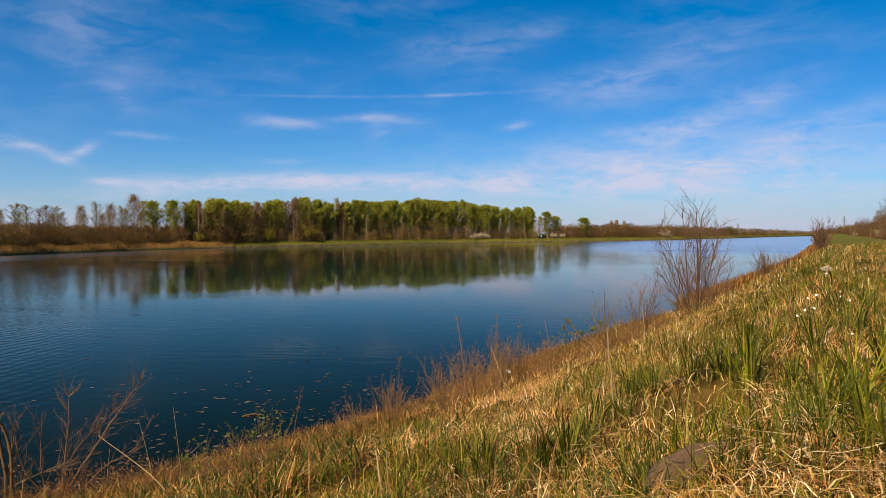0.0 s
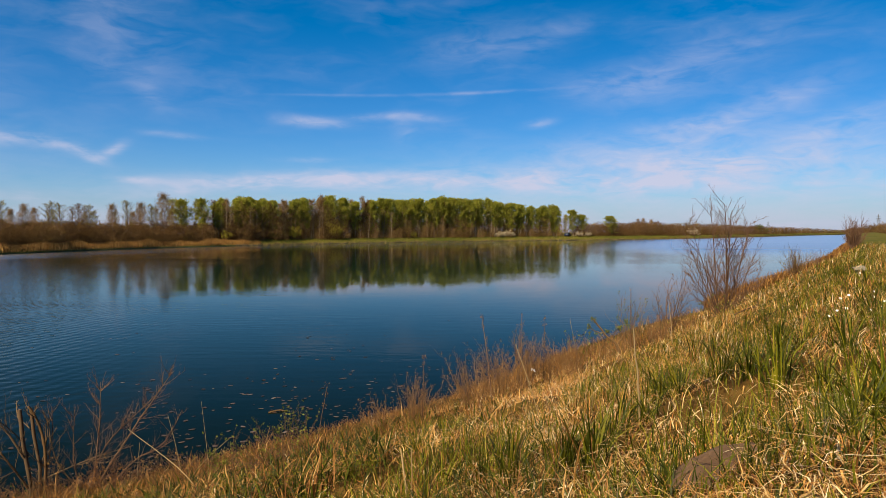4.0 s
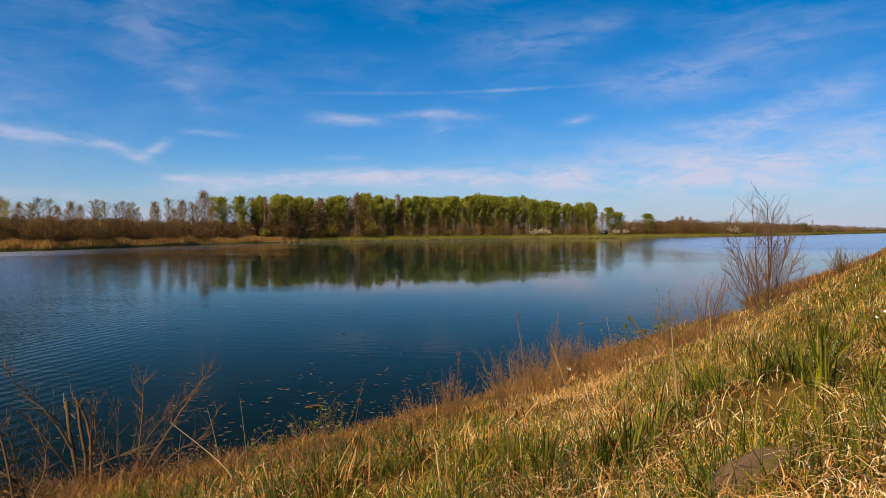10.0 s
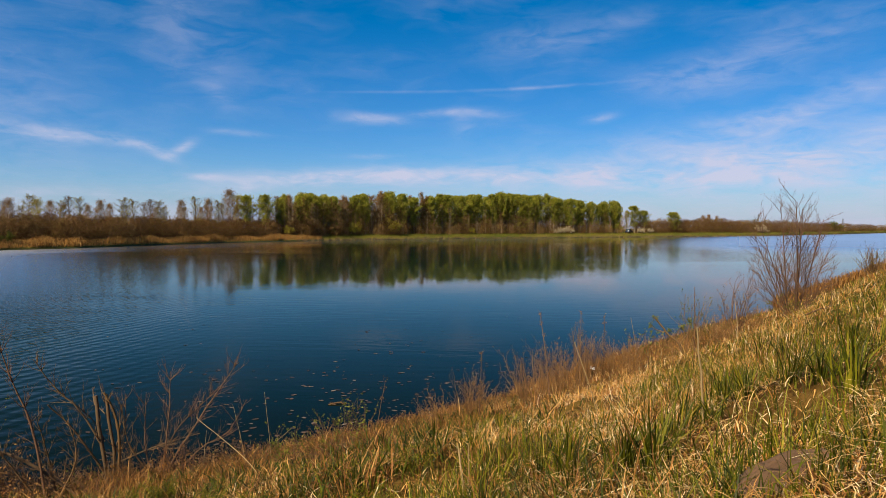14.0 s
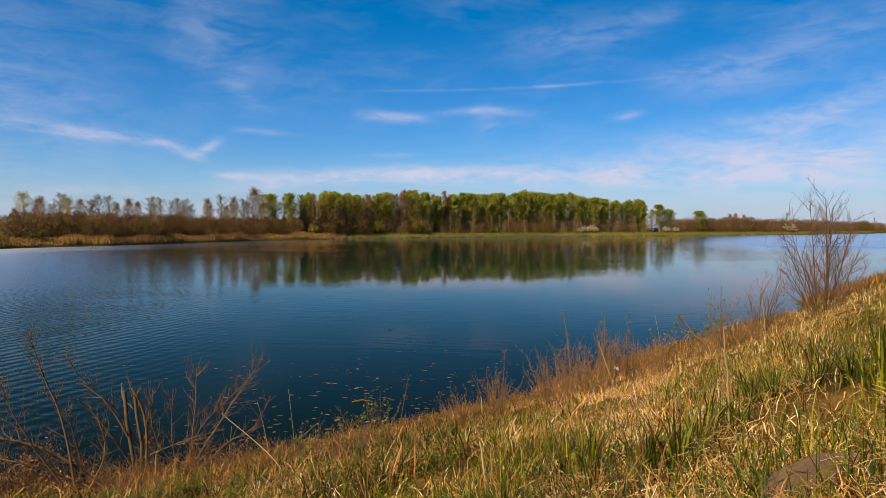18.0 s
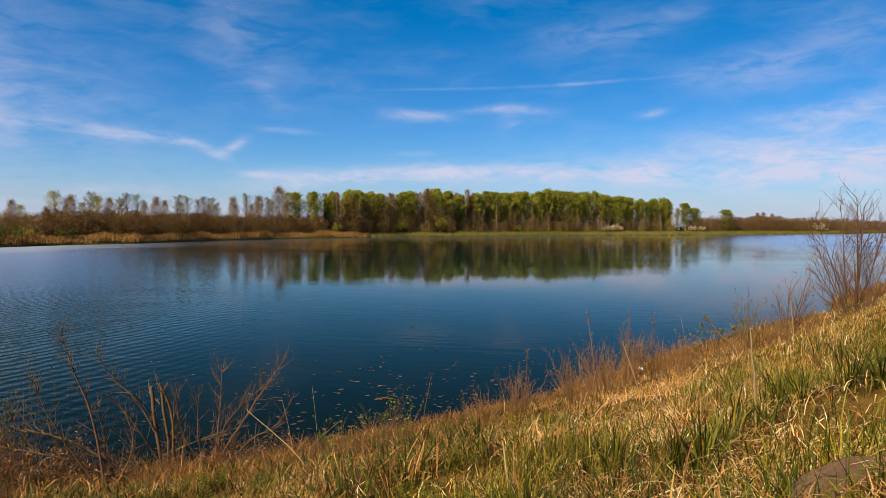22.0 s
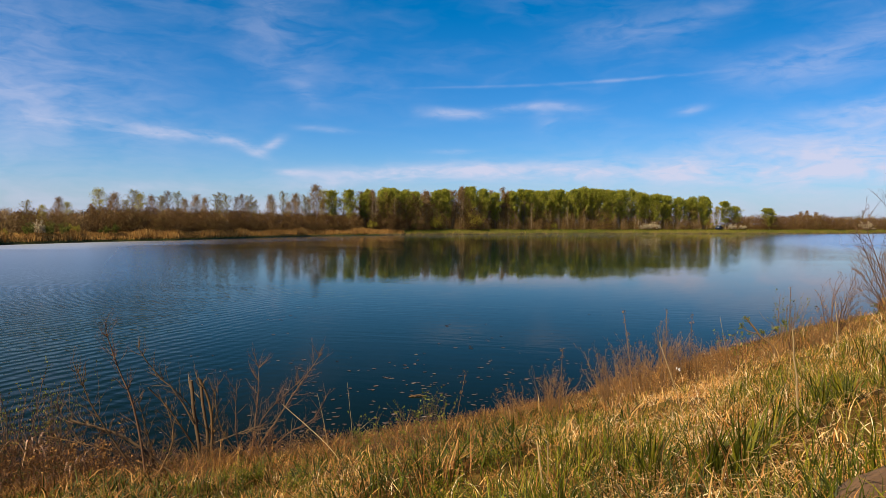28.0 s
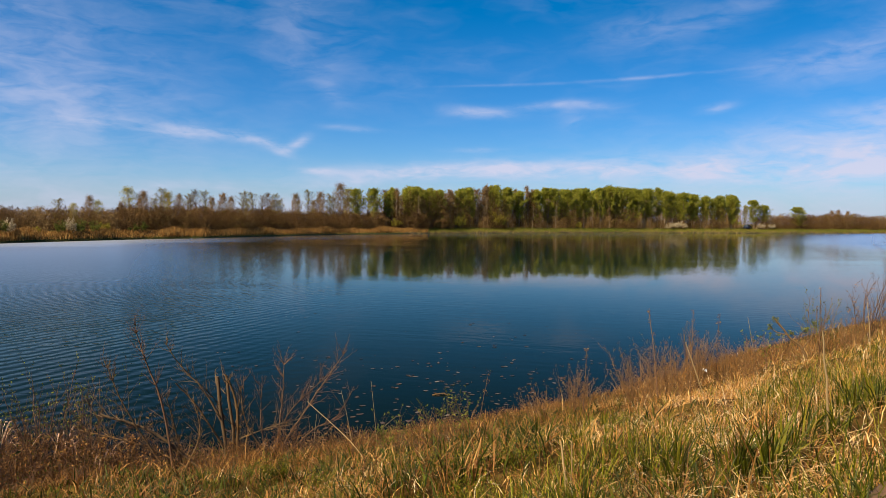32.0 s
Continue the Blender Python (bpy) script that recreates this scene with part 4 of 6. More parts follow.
def build_sward():
    rng = np.random.default_rng(30)

    def clear(x, y, room=1.0):
        """Away from the sunken log."""
        a, b = (x - 0.53) * 0.643 + (y - 1.43) * 0.766, -(x - 0.53) * 0.766 + (y - 1.43) * 0.643
        return (a / 0.19) ** 2 + (b / (0.05 * room)) ** 2 > room

    # straw: bent and lying dead grass
    spread = [scatter(rng, 130000, 1.0, 60, -62, 45), scatter(rng, 90000, 3.2, 18, -45, 32)]
    x, y, r, s, n = (np.concatenate(k) for k in zip(*spread))
    keep = rng.uniform(0, 1, len(x)) < np.clip(0.82 - (0.06 + 0.15 * np.clip((r - 2.6) / 3, 0, 1)) * np.clip(n + 2.8, 0, 3.4) + 0.40 * tone_noise(x, y, 0.9) - 0.70 * np.clip((0.3 - x) / 1.0, 0, 1) - 0.42 * np.clip((4.4 - s) / 2, 0, 1) * (r > 4.5) - 0.3 * np.clip((r - 4) / 3, 0, 1) * (n > -2.8), 0.08, 1)
    keep &= clear(x, y)
    x, y, r, s, n = x[keep], y[keep], r[keep], s[keep], n[keep]
    far = np.clip(r / 7, 1, 6) ** 0.8
    lying = rng.uniform(0, 1, len(x)) < np.where(s < 2, 0.4, np.where(r < 3, 0.84, np.where(r < 6, 0.7, 0.5)))
    h = rng.uniform(0.045, 0.165, len(x)) * np.where(s < 1.8, 1.4, 1.0) * np.clip(r / 3, 0.6, 1.0) * np.clip(r / 6, 1, 1.35)
    w = rng.uniform(0.0016, 0.0042, len(x)) * far
    for name, pick, lie in (("straw_litter", lying, 0.76), ("dry_grass", ~lying, 0.0)):
        b = rng.uniform(0.3, 1.1, pick.sum()) if not lie else rng.uniform(0.1, 0.5, pick.sum())
        v, t = blades(x[pick], y[pick], h[pick], w[pick], b, rng, 3, lie, curl=1.8 if lie else 0.6)
        tagged(new(name, mesh_of(name, v, t, DRY)), "bleached dead grass lying over the bank" if lie else "upright dry tan grass on the bank", "grass", kind="stuff")
    # green blades
    x, y, r, s, n = scatter(rng, 170000, 1.0, 60, -62, 45)
    keep = rng.uniform(0, 1, len(x)) < np.clip(0.24 + (0.07 + 0.18 * np.clip((r - 2.6) / 3, 0, 1)) * np.clip(n + 2.6, 0, 3.0) + 0.42 * tone_noise(x, y, 1.1, 2.0) - 0.15 * (r < 5) - 0.25 * (s < 1.6), 0.12, 1)
    keep &= clear(x, y)
    x, y, r, s, n = x[keep], y[keep], r[keep], s[keep], n[keep]
    far = np.clip(r / 7, 1, 6) ** 0.8
    h = rng.uniform(0.04, 0.14, len(x)) * np.clip(1 + 0.5 * tone_noise(x, y, 1.6, 5.0), 0.5, 1.8)
    v, t = blades(x, y, h, rng.uniform(0.0018, 0.005, len(x)) * far, rng.uniform(0.1, 0.8, len(x)), rng, 3, curl=0.5)
    tagged(new("green_grass", mesh_of("green_grass", v, t, GREEN)), "fresh short green grass between the straw", "grass", kind="stuff")
    # fine turf on the upper slope and the crest
    x, y, r, s, n = scatter(rng, 66000, 3.5, 34, 8, 42)
    keep = (n > -3.6) & (rng.uniform(0, 1, len(x)) < np.clip(0.55 + 0.2 * (n + 3) + 0.3 * tone_noise(x, y, 1.1, 2.0), 0.1, 1))
    x, y, r = x[keep], y[keep], r[keep]
    h, w, tan = rng.uniform(0.03, 0.10, len(x)) * np.clip(r / 9, 1, 2), rng.uniform(0.0022, 0.0046, len(x)) * np.clip(r / 6, 1, 6) ** 0.85, rng.uniform(0, 1, len(x)) < 0.42 - 0.22 * tone_noise(x, y, 0.8, 1.0)
    for name, pick, mat, label in (("fine_turf", ~tan, GREEN, "fine green turf on the crest of the dike"), ("dry_turf", tan, DRY, "fine dry turf on the upper slope of the dike")):
        v, t = blades(x[pick], y[pick], h[pick], w[pick], rng.uniform(0.2, 0.9, pick.sum()), rng, 2)
        tagged(new(name, mesh_of(name, v, t, mat)), label, "grass", kind="stuff")
    # long bleached strands on top
    x, y, r, s, n = scatter(rng, 4200, 1.05, 5, -14, 42)
    keep = clear(x, y, 1.6) & (x > -0.35) & (rng.uniform(0, 1, len(x)) < np.clip(0.6 + 0.5 * tone_noise(x, y, 2.6, 1.0), 0.15, 1))
    x, y = x[keep], y[keep]
    v, t = blades(x, y, rng.uniform(0.05, 0.17, len(x)), rng.uniform(0.0020, 0.0044, len(x)), rng.uniform(0.05, 0.3, len(x)), rng, 6, 0.86, sink=-0.02, curl=3.2)
    tagged(new("straw_strands", mesh_of("straw_strands", v, t, STRAW)), "long bleached straw strands tangled over the grass", "grass", kind="stuff")
    # russet fringe of dead weeds along the water
    spread = [scatter(rng, 90000, 3.0, 90, -62, 30), scatter(rng, 50000, 6.5, 17, -22, 22)]
    x, y, r, s, n = (np.concatenate(k) for k in zip(*spread))
    keep = (rng.uniform(0, 1, len(x)) < 1.0 - 0.22 * s) | ((x < -0.6) & (rng.uniform(0, 1, len(x)) < 0.32))
    x, y, r, s = x[keep], y[keep], r[keep], s[keep]
    far = np.clip(r / 8, 1, 6) ** 0.85
    v, t = blades(x, y, rng.uniform(0.04, 0.24, len(x)) * np.where(s > 2, 0.65, np.where(r > 12, 1.7, 0.85)), rng.uniform(0.002, 0.005, len(x)) * far, rng.uniform(0.15, 1.0, len(x)), rng, 3, curl=0.9)
    tagged(new("weed_fringe", mesh_of("weed_fringe", v, t, RUST)), "russet dead weeds along the water's edge", "weeds", kind="stuff")
    # low dark herbs and withered leaves on the lower bank
    spread = [scatter(rng, 48000, 1.0, 9.5, -62, 14), scatter(rng, 16000, 3.5, 9.5, -64, -5)]
    x, y, r, s, n = (np.concatenate(k) for k in zip(*spread))
    keep = rng.uniform(0, 1, len(x)) < np.clip((0.4 - x) / 0.9, 0, 1) * np.clip(0.85 + 0.4 * tone_noise(x, y, 1.4, 3.0), 0.25, 1)
    x, y, r = x[keep], y[keep], r[keep]
    v, t = blades(x, y, rng.uniform(0.03, 0.15, len(x)) * np.clip(1 + 0.6 * tone_noise(x, y, 2.1, 1.0), 0.5, 2.0), rng.uniform(0.004, 0.012, len(x)) * np.clip(r / 4, 0.5, 1.3), rng.uniform(0.2, 1.2, len(x)), rng, 3, curl=1.0)
    tagged(new("low_herbs", mesh_of("low_herbs", v, t, HERB)), "dark green herbs and withered brown leaves on the lower bank", "herbs", kind="stuff")
    # a thatch of sunlit dead weeds over the brushwood in the west
    x, y, r, s, n = scatter(rng, 52000, 4.2, 8.6, -66, -12)
    keep = (s < 3.0) & (rng.uniform(0, 1, len(x)) < np.clip(0.62 + 0.5 * tone_noise(x, y, 1.9, 4.0), 0.1, 1))
    x, y, r, s = x[keep], y[keep], r[keep], s[keep]
    v, t = blades(x, y, rng.uniform(0.08, 0.34, len(x)) * np.clip(1.25 - 0.25 * s, 0.5, 1.2) * np.clip(1 + 0.5 * tone_noise(x, y, 2.3, 2.0), 0.5, 1.7), rng.uniform(0.002, 0.006, len(x)), rng.uniform(0.2, 1.2, len(x)), rng, 3, curl=1.2)
    tagged(new("weed_thatch", mesh_of("weed_thatch", v, t, RUST)), "tangled russet dead weeds over the western edge of the bank", "weeds", kind="stuff")
    # shaggy dead weeds along the dike's foot, far down the lake
    x, y, r, s, n = scatter(rng, 60000, 22, 260, 19, 31)
    keep = s < 2.6 - 0.004 * r
    x, y, r = x[keep], y[keep], r[keep]
    v, t = blades(x, y, rng.uniform(0.2, 0.75, len(x)), 0.0011 * r * rng.uniform(0.5, 1.2, len(x)), rng.uniform(0.1, 0.7, len(x)), rng, 2)
    tagged(new("dike_weeds", mesh_of("dike_weeds", v, t, RUST)), "shaggy russet weeds along the foot of the dike", "weeds", kind="stuff")
    # far away on the dike and along the lake
    a = np.radians(rng.uniform(-60, -17.0, 40000))
    back = rng.uniform(0.5, 4.2, len(a))
    rr = far_edge(np.degrees(a)) + back
    x, y = rr * np.sin(a), rr * np.cos(a)
    thick = 0.65 + 0.45 * np.sin(np.degrees(a) * 1.9) * np.sin(np.degrees(a) * 0.73 + 1)
    v, t = blades(x, y, rng.uniform(0.55, 1.35, len(x)) * np.clip(thick, 0.4, 1.1), rng.uniform(0.03, 0.075, len(x)), rng.uniform(0.05, 0.35, len(x)), rng, 2)
    tagged(new("reeds", mesh_of("reeds", v, t, REED)), "belt of dry tan reeds at the far water's edge", "reeds", kind="stuff")
    a = np.radians(rng.uniform(-18, 27, 18000))
    rr = far_edge(np.degrees(a)) + rng.uniform(0.9, 7, len(a))
    x, y = rr * np.sin(a), rr * np.cos(a)
    v, t = blades(x, y, rng.uniform(0.12, 0.4, len(x)), rng.uniform(0.04, 0.09, len(x)), rng.uniform(0.1, 0.5, len(x)), rng, 2)
    tagged(new("bank_grass", mesh_of("bank_grass", v, t, GREEN)), "green grass along the far bank", "grass", kind="stuff")


build_sward()


def build_riprap():
    """Stones of the far embankment, too small to tell apart one by one."""
    rng = np.random.default_rng(31)
    az = rng.uniform(-19, 26, 1900)
    k = rng.uniform(-0.1, 0.8, len(az)) + 0.4 * np.sin(az * 7.3) * np.sin(az * 2.9)
    r = far_edge(az) + k
    x, y = r * np.sin(np.radians(az)), r * np.cos(np.radians(az))
    c = np.stack([x, y, ground_z(x, y)], -1)
    octa = np.array([(1, 0, 0), (-1, 0, 0), (0, 1, 0), (0, -1, 0), (0, 0, 1), (0, 0, -1)], float)
    tri = np.array([(0, 2, 4), (2, 1, 4), (1, 3, 4), (3, 0, 4), (2, 0, 5), (1, 2, 5), (3, 1, 5), (0, 3, 5)])
    shape = octa[None] * rng.uniform(0.5, 1.0, (len(az), 6, 1)) * rng.uniform(0.12, 0.34, (len(az), 1, 1))
    v = c[:, None] + shape
    t = (np.arange(len(az))[:, None, None] * 6 + tri[None]).reshape(-1, 3)
    m = make_blades("riprap", ((0.0, (0.03, 0.02, 0.01)), (0.6, (0.09, 0.06, 0.028)), (1.0, (0.20, 0.14, 0.065))), 0.9, 0.0)
    tagged(new("bank_stones", mesh_of("bank_stones", v.reshape(-1, 3), t, m)), "rough tan and brown stones along the far waterline", "stones", kind="stuff")


build_riprap()


# ---- plants on the near bank ----
def bank(x, y, sink=0.0):
    return float(ground_z(x, y)) - sink


def spray(rng, base, way, length, radius, counts, mat, parent, name="stem", angle=30, lift=0.08, tips=None, sides=5, wobble=0.1, shrink=0.42, thin=0.5, first=0.2):
    mesh = Mesh()
    ramify(mesh, rng, base, way, length, radius, counts, angle, lift, sides, shrink, first, tips, wobble, thin)
    return part(name, mesh.done(name, mat), parent)


def branching_stem(rng, base, way, length, radius, counts, mat, parent, angle=30, lift=0.06, shrink=0.4, wobble=0.07):
    """A stem whose boughs are parts of it."""
    mesh = Mesh()
    pts, ways = bough(mesh, rng, base, way, length, radius, 6, lift, wobble, 6)
    stem = part("stem", mesh.done("stem", mat), parent)
    for k in range(counts[0]):
        f = 0.18 + 0.82 * (k + rng.uniform(0, 1)) / counts[0]
        i = min(int(f * 6), 5)
        at = pts[i] + (pts[i + 1] - pts[i]) * (f * 6 - i)
        limb = Mesh()
        ramify(limb, rng, at, offshoot(rng, ways[i], angle), length * shrink * (1.2 - 0.6 * f) * rng.uniform(0.75, 1.2), max(0.0044, radius * 0.38 * (1.1 - 0.5 * f)), counts[1:], angle, lift, 4, shrink, 0.15, None, 0.1, 0.66)
        part("branch", limb.done("branch", mat), stem)


def build_willow():
    """The tall leafless sapling at the water's edge: each stem with its twigs is a part."""
    rng = np.random.default_rng(40)
    x, y = 4.86, 13.15
    ob = thing("willow_sapling", "tall leafless reddish-brown willow sapling rooted in the bank", "shrub", m=pose(x, y, bank(x, y, 0.05)))
    stems = [(0.02, 0.4, 2.2, 0.020, (22, 6, 2)), (0.10, 0.6, 2.05, 0.015, (20, 6, 2)), (0.13, 3.4, 2.1, 0.016, (20, 6, 2)), (0.24, 3.2, 1.95, 0.013, (18, 6, 2)), (0.28, 0.35, 1.9, 0.013, (18, 6, 2)), (0.2, 5.0, 1.8, 0.012, (16, 5, 2)), (0.36, 0.5, 1.75, 0.012, (16, 5, 2)), (0.40, 3.6, 1.75, 0.011, (16, 5, 2))]
    for k in range(20):
        stems.append((0.42 + 0.038 * k, k * 2.4, 1.5 - 0.034 * k, 0.0095 - 0.0002 * k, (11, 4, 2) if k < 10 else (10, 4)))
    for lean, a, length, radius, counts in stems:
        branching_stem(rng, (0.07 * math.cos(a), 0.07 * math.sin(a), -0.03), (lean * math.cos(a - 0.35), lean * math.sin(a - 0.35), 1), length, radius, counts, BARK_RED, ob, 35, 0.035, 0.34, 0.045)
    return ob


def build_bush(seed, x, y, height, label, stems, leaves=0, mat=None, spread=0.5, bark=None, size=0.014, name="bare_shrub", counts=(6, 3), thick=0.012):
    rng = np.random.default_rng(seed)
    ob = thing(name, label, "shrub", m=pose(x, y, bank(x, y, 0.03)))
    tips = []
    for k in range(stems):
        a, lean = rng.uniform(0, 6.283), rng.uniform(0.05, spread)
        spray(rng, (0.05 * math.cos(a), 0.05 * math.sin(a), -0.02), (lean * math.cos(a), lean * math.sin(a), 1), height * rng.uniform(0.65, 1.05), thick * height, counts, bark or BARK_RED, ob, angle=32, tips=tips, sides=4)
    if leaves:
        foliage, tips = Mesh(), np.array(tips)
        foliage.leaves(tips[rng.choice(len(tips), leaves)] + rng.normal(size=(leaves, 3)) * size * 0.6, size, rng, slim=0.5)
        part("foliage", foliage.done("foliage", mat), ob)
    return ob


build_willow()
build_bush(41, 3.3, 11.54, 1.15, "slender leafless sapling with tiny reddish buds", 6, 800, RUST, 0.34, size=0.011, counts=(11, 5), thick=0.008)
build_bush(42, 10.7, 22.6, 1.0, "low grey-green budding shrub on the bank", 26, 420, LEAF_YELLOW, 0.75, BARK_BROWN, 0.012, counts=(8, 3))
build_bush(43, 12.6, 25.0, 0.7, "low leafless shrub on the bank", 16, 0, None, 0.7)
build_bush(44, 20.0, 36.2, 1.65, "reddish leafless bush beside the dike", 26, 300, RUST, 0.7, BARK_RED, 0.014, counts=(8, 3))
build_bush(45, 21.6, 39.0, 1.2, "reddish leafless bush beside the dike", 20, 240, RUST, 0.8, BARK_RED, 0.014, counts=(8, 3))
build_bush(46, 30.0, 54.0, 1.4, "reddish leafless bush beside the dike", 14, 160, RUST, 0.8, BARK_RED, 0.04)


def curved(mesh, rng, pts, r0, r1, sides=6):
    """A stem through the given points, smoothed and a little uneven."""
    pts = np.array(pts, float)
    k = np.linspace(0, len(pts) - 1, 4 * (len(pts) - 1) + 1)
    i = np.clip(k.astype(int), 0, len(pts) - 2)
    g = (k - i)[:, None]
    p0, p1, p2, p3 = pts[np.maximum(i - 1, 0)], pts[i], pts[i + 1], pts[np.minimum(i + 2, len(pts) - 1)]
    q = 0.5 * (2 * p1 + (p2 - p0) * g + (2 * p0 - 5 * p1 + 4 * p2 - p3) * g ** 2 + (3 * p1 - p0 - 3 * p2 + p3) * g ** 3)
    q[1:-1] += rng.normal(size=(len(q) - 2, 3)) * r0 * 0.25
    rad = np.linspace(r0, r1, len(q)) * rng.uniform(0.9, 1.12, len(q))
    mesh.tube(q, rad, sides)
    mesh.add(np.vstack([q[-1] + np.array([0, 0, r1 * 0.3]), mesh.v[-1][-sides:]]), [(0, 1 + j, 1 + (j + 1) % sides) for j in range(sides)])
    return q


def build_coppice():
    """Cut-back shrubs at the water: thick grey stubs with long thin shoots. a runs along the shore, b is the height."""
    rng = np.random.default_rng(50)
    bearing = radians(-33)
    groups = (
        (-4.5, 6.86, "coppiced shrub with thick cut stubs and bent shoots", (
            (((0, 0, 0), (-0.05, 0.45, 0), (-0.12, 1.12, 0.02)), 0.030, 0.022, STUB, 2), (((0.05, 0, 0.03), (0.04, 0.5, 0), (-0.02, 1.12, 0.05)), 0.026, 0.018, STUB, 2),
            (((0.08, 0, 0), (0.10, 0.6, 0), (0.07, 0.85, 0), (-0.04, 1.15, 0)), 0.022, 0.014, BARK_BROWN, 3), (((-0.05, 0.55, 0), (-0.28, 0.98, 0.05), (-0.52, 1.25, 0.1), (-0.70, 1.55, 0.1)), 0.016, 0.004, STUB, 7),
            (((-0.06, 0.3, 0), (-0.3, 0.75, -0.05), (-0.56, 1.1, -0.1)), 0.016, 0.008, BARK_BROWN, 2), (((-0.04, 0.62, 0), (-0.16, 0.85, 0.1), (-0.48, 1.2, 0.1)), 0.011, 0.004, STUB, 4),
            (((0.06, 0.2, 0), (0.16, 0.7, 0.1), (0.17, 1.1, 0.1)), 0.008, 0.003, BARK_RED, 5), (((0.02, 0.35, 0), (0.5, 0.5, 0), (0.95, 0.55, 0.1)), 0.010, 0.004, STUB, 5))),
        (-4.09, 7.11, "leafless shrub with a fan of thin bent branches", (
            (((0, 0, 0), (0.25, 0.4, 0), (0.62, 0.95, 0), (0.9, 1.32, 0)), 0.016, 0.003, BARK_RED, 13), (((0, 0.1, 0), (0.2, 0.55, 0.1), (0.5, 0.85, 0.1), (0.78, 1.1, 0.1)), 0.012, 0.003, BARK_RED, 10),
            (((-0.05, 0, 0), (-0.12, 0.5, 0), (-0.1, 1.0, 0.05)), 0.011, 0.003, BARK_RED, 6), (((0.05, 0.1, 0), (0.12, 0.7, 0), (0.15, 1.28, 0)), 0.012, 0.003, BARK_RED, 9),
            (((0, 0.05, 0), (-0.28, 0.5, 0), (-0.35, 0.95, 0)), 0.010, 0.003, BARK_BROWN, 7), (((0.1, 0, 0), (0.45, 0.35, 0), (0.8, 0.5, 0.1), (1.0, 0.85, 0.1)), 0.011, 0.003, BARK_RED, 8))),
        (-4.61, 6.04, "tangled leafless shrub with fallen and upright branches", (
            (((0, 0, 0), (-0.13, 0.85, 0), (-0.31, 1.35, 0.05), (-0.38, 1.68, 0.05)), 0.018, 0.003, BARK_RED, 11), (((-0.05, 0.05, 0), (-0.45, 0.75, 0), (-0.66, 1.3, 0)), 0.014, 0.003, BARK_BROWN, 10),
            (((0.3, 0.05, 0), (-0.2, 0.5, 0.05), (-0.72, 0.72, 0.1)), 0.020, 0.014, STUB, 4), (((0.1, 0, 0), (0.0, 0.5, 0.1), (-0.1, 0.9, 0.1)), 0.012, 0.003, BARK_BROWN, 9),
            (((0.15, 0.1, 0), (-0.3, 0.35, 0.1), (-0.95, 0.55, 0.2)), 0.012, 0.004, BARK_BROWN, 9), (((0.05, 0, 0), (0.25, 0.45, 0), (0.18, 0.85, 0)), 0.012, 0.004, BARK_BROWN, 8),
            (((-0.1, 0, 0), (-0.5, 0.35, 0), (-0.85, 0.95, 0)), 0.010, 0.003, BARK_BROWN, 8))),
    )
    for x, y, label, stems in groups:
        ob = thing("coppiced_shrub", label, "shrub", "leafless shrubs at the near water's edge", pose(x, y, bank(x, y, 0.03), 0, 0, -math.degrees(bearing)))
        for pts, r0, r1, mat, twigs in stems:
            mesh = Mesh()
            q = curved(mesh, rng, [(a, c, b) for a, b, c in pts], r0 * 0.9, r1 * 0.9)
            stem = part("stem", mesh.done("stem", mat), ob)
            for k in range(twigs * 3):
                i = rng.integers(len(q) // 4, len(q) - 1)
                d = q[i + 1] - q[i]
                shoot = Mesh()
                ramify(shoot, rng, q[i], offshoot(rng, d / np.linalg.norm(d), 42), rng.uniform(0.08, 0.34), max(0.0034, r1 * 0.5), (5,), 42, 0.14, 4, 0.45, 0.2, None, 0.16)
                part("shoot", shoot.done("shoot", mat), stem)


build_coppice()


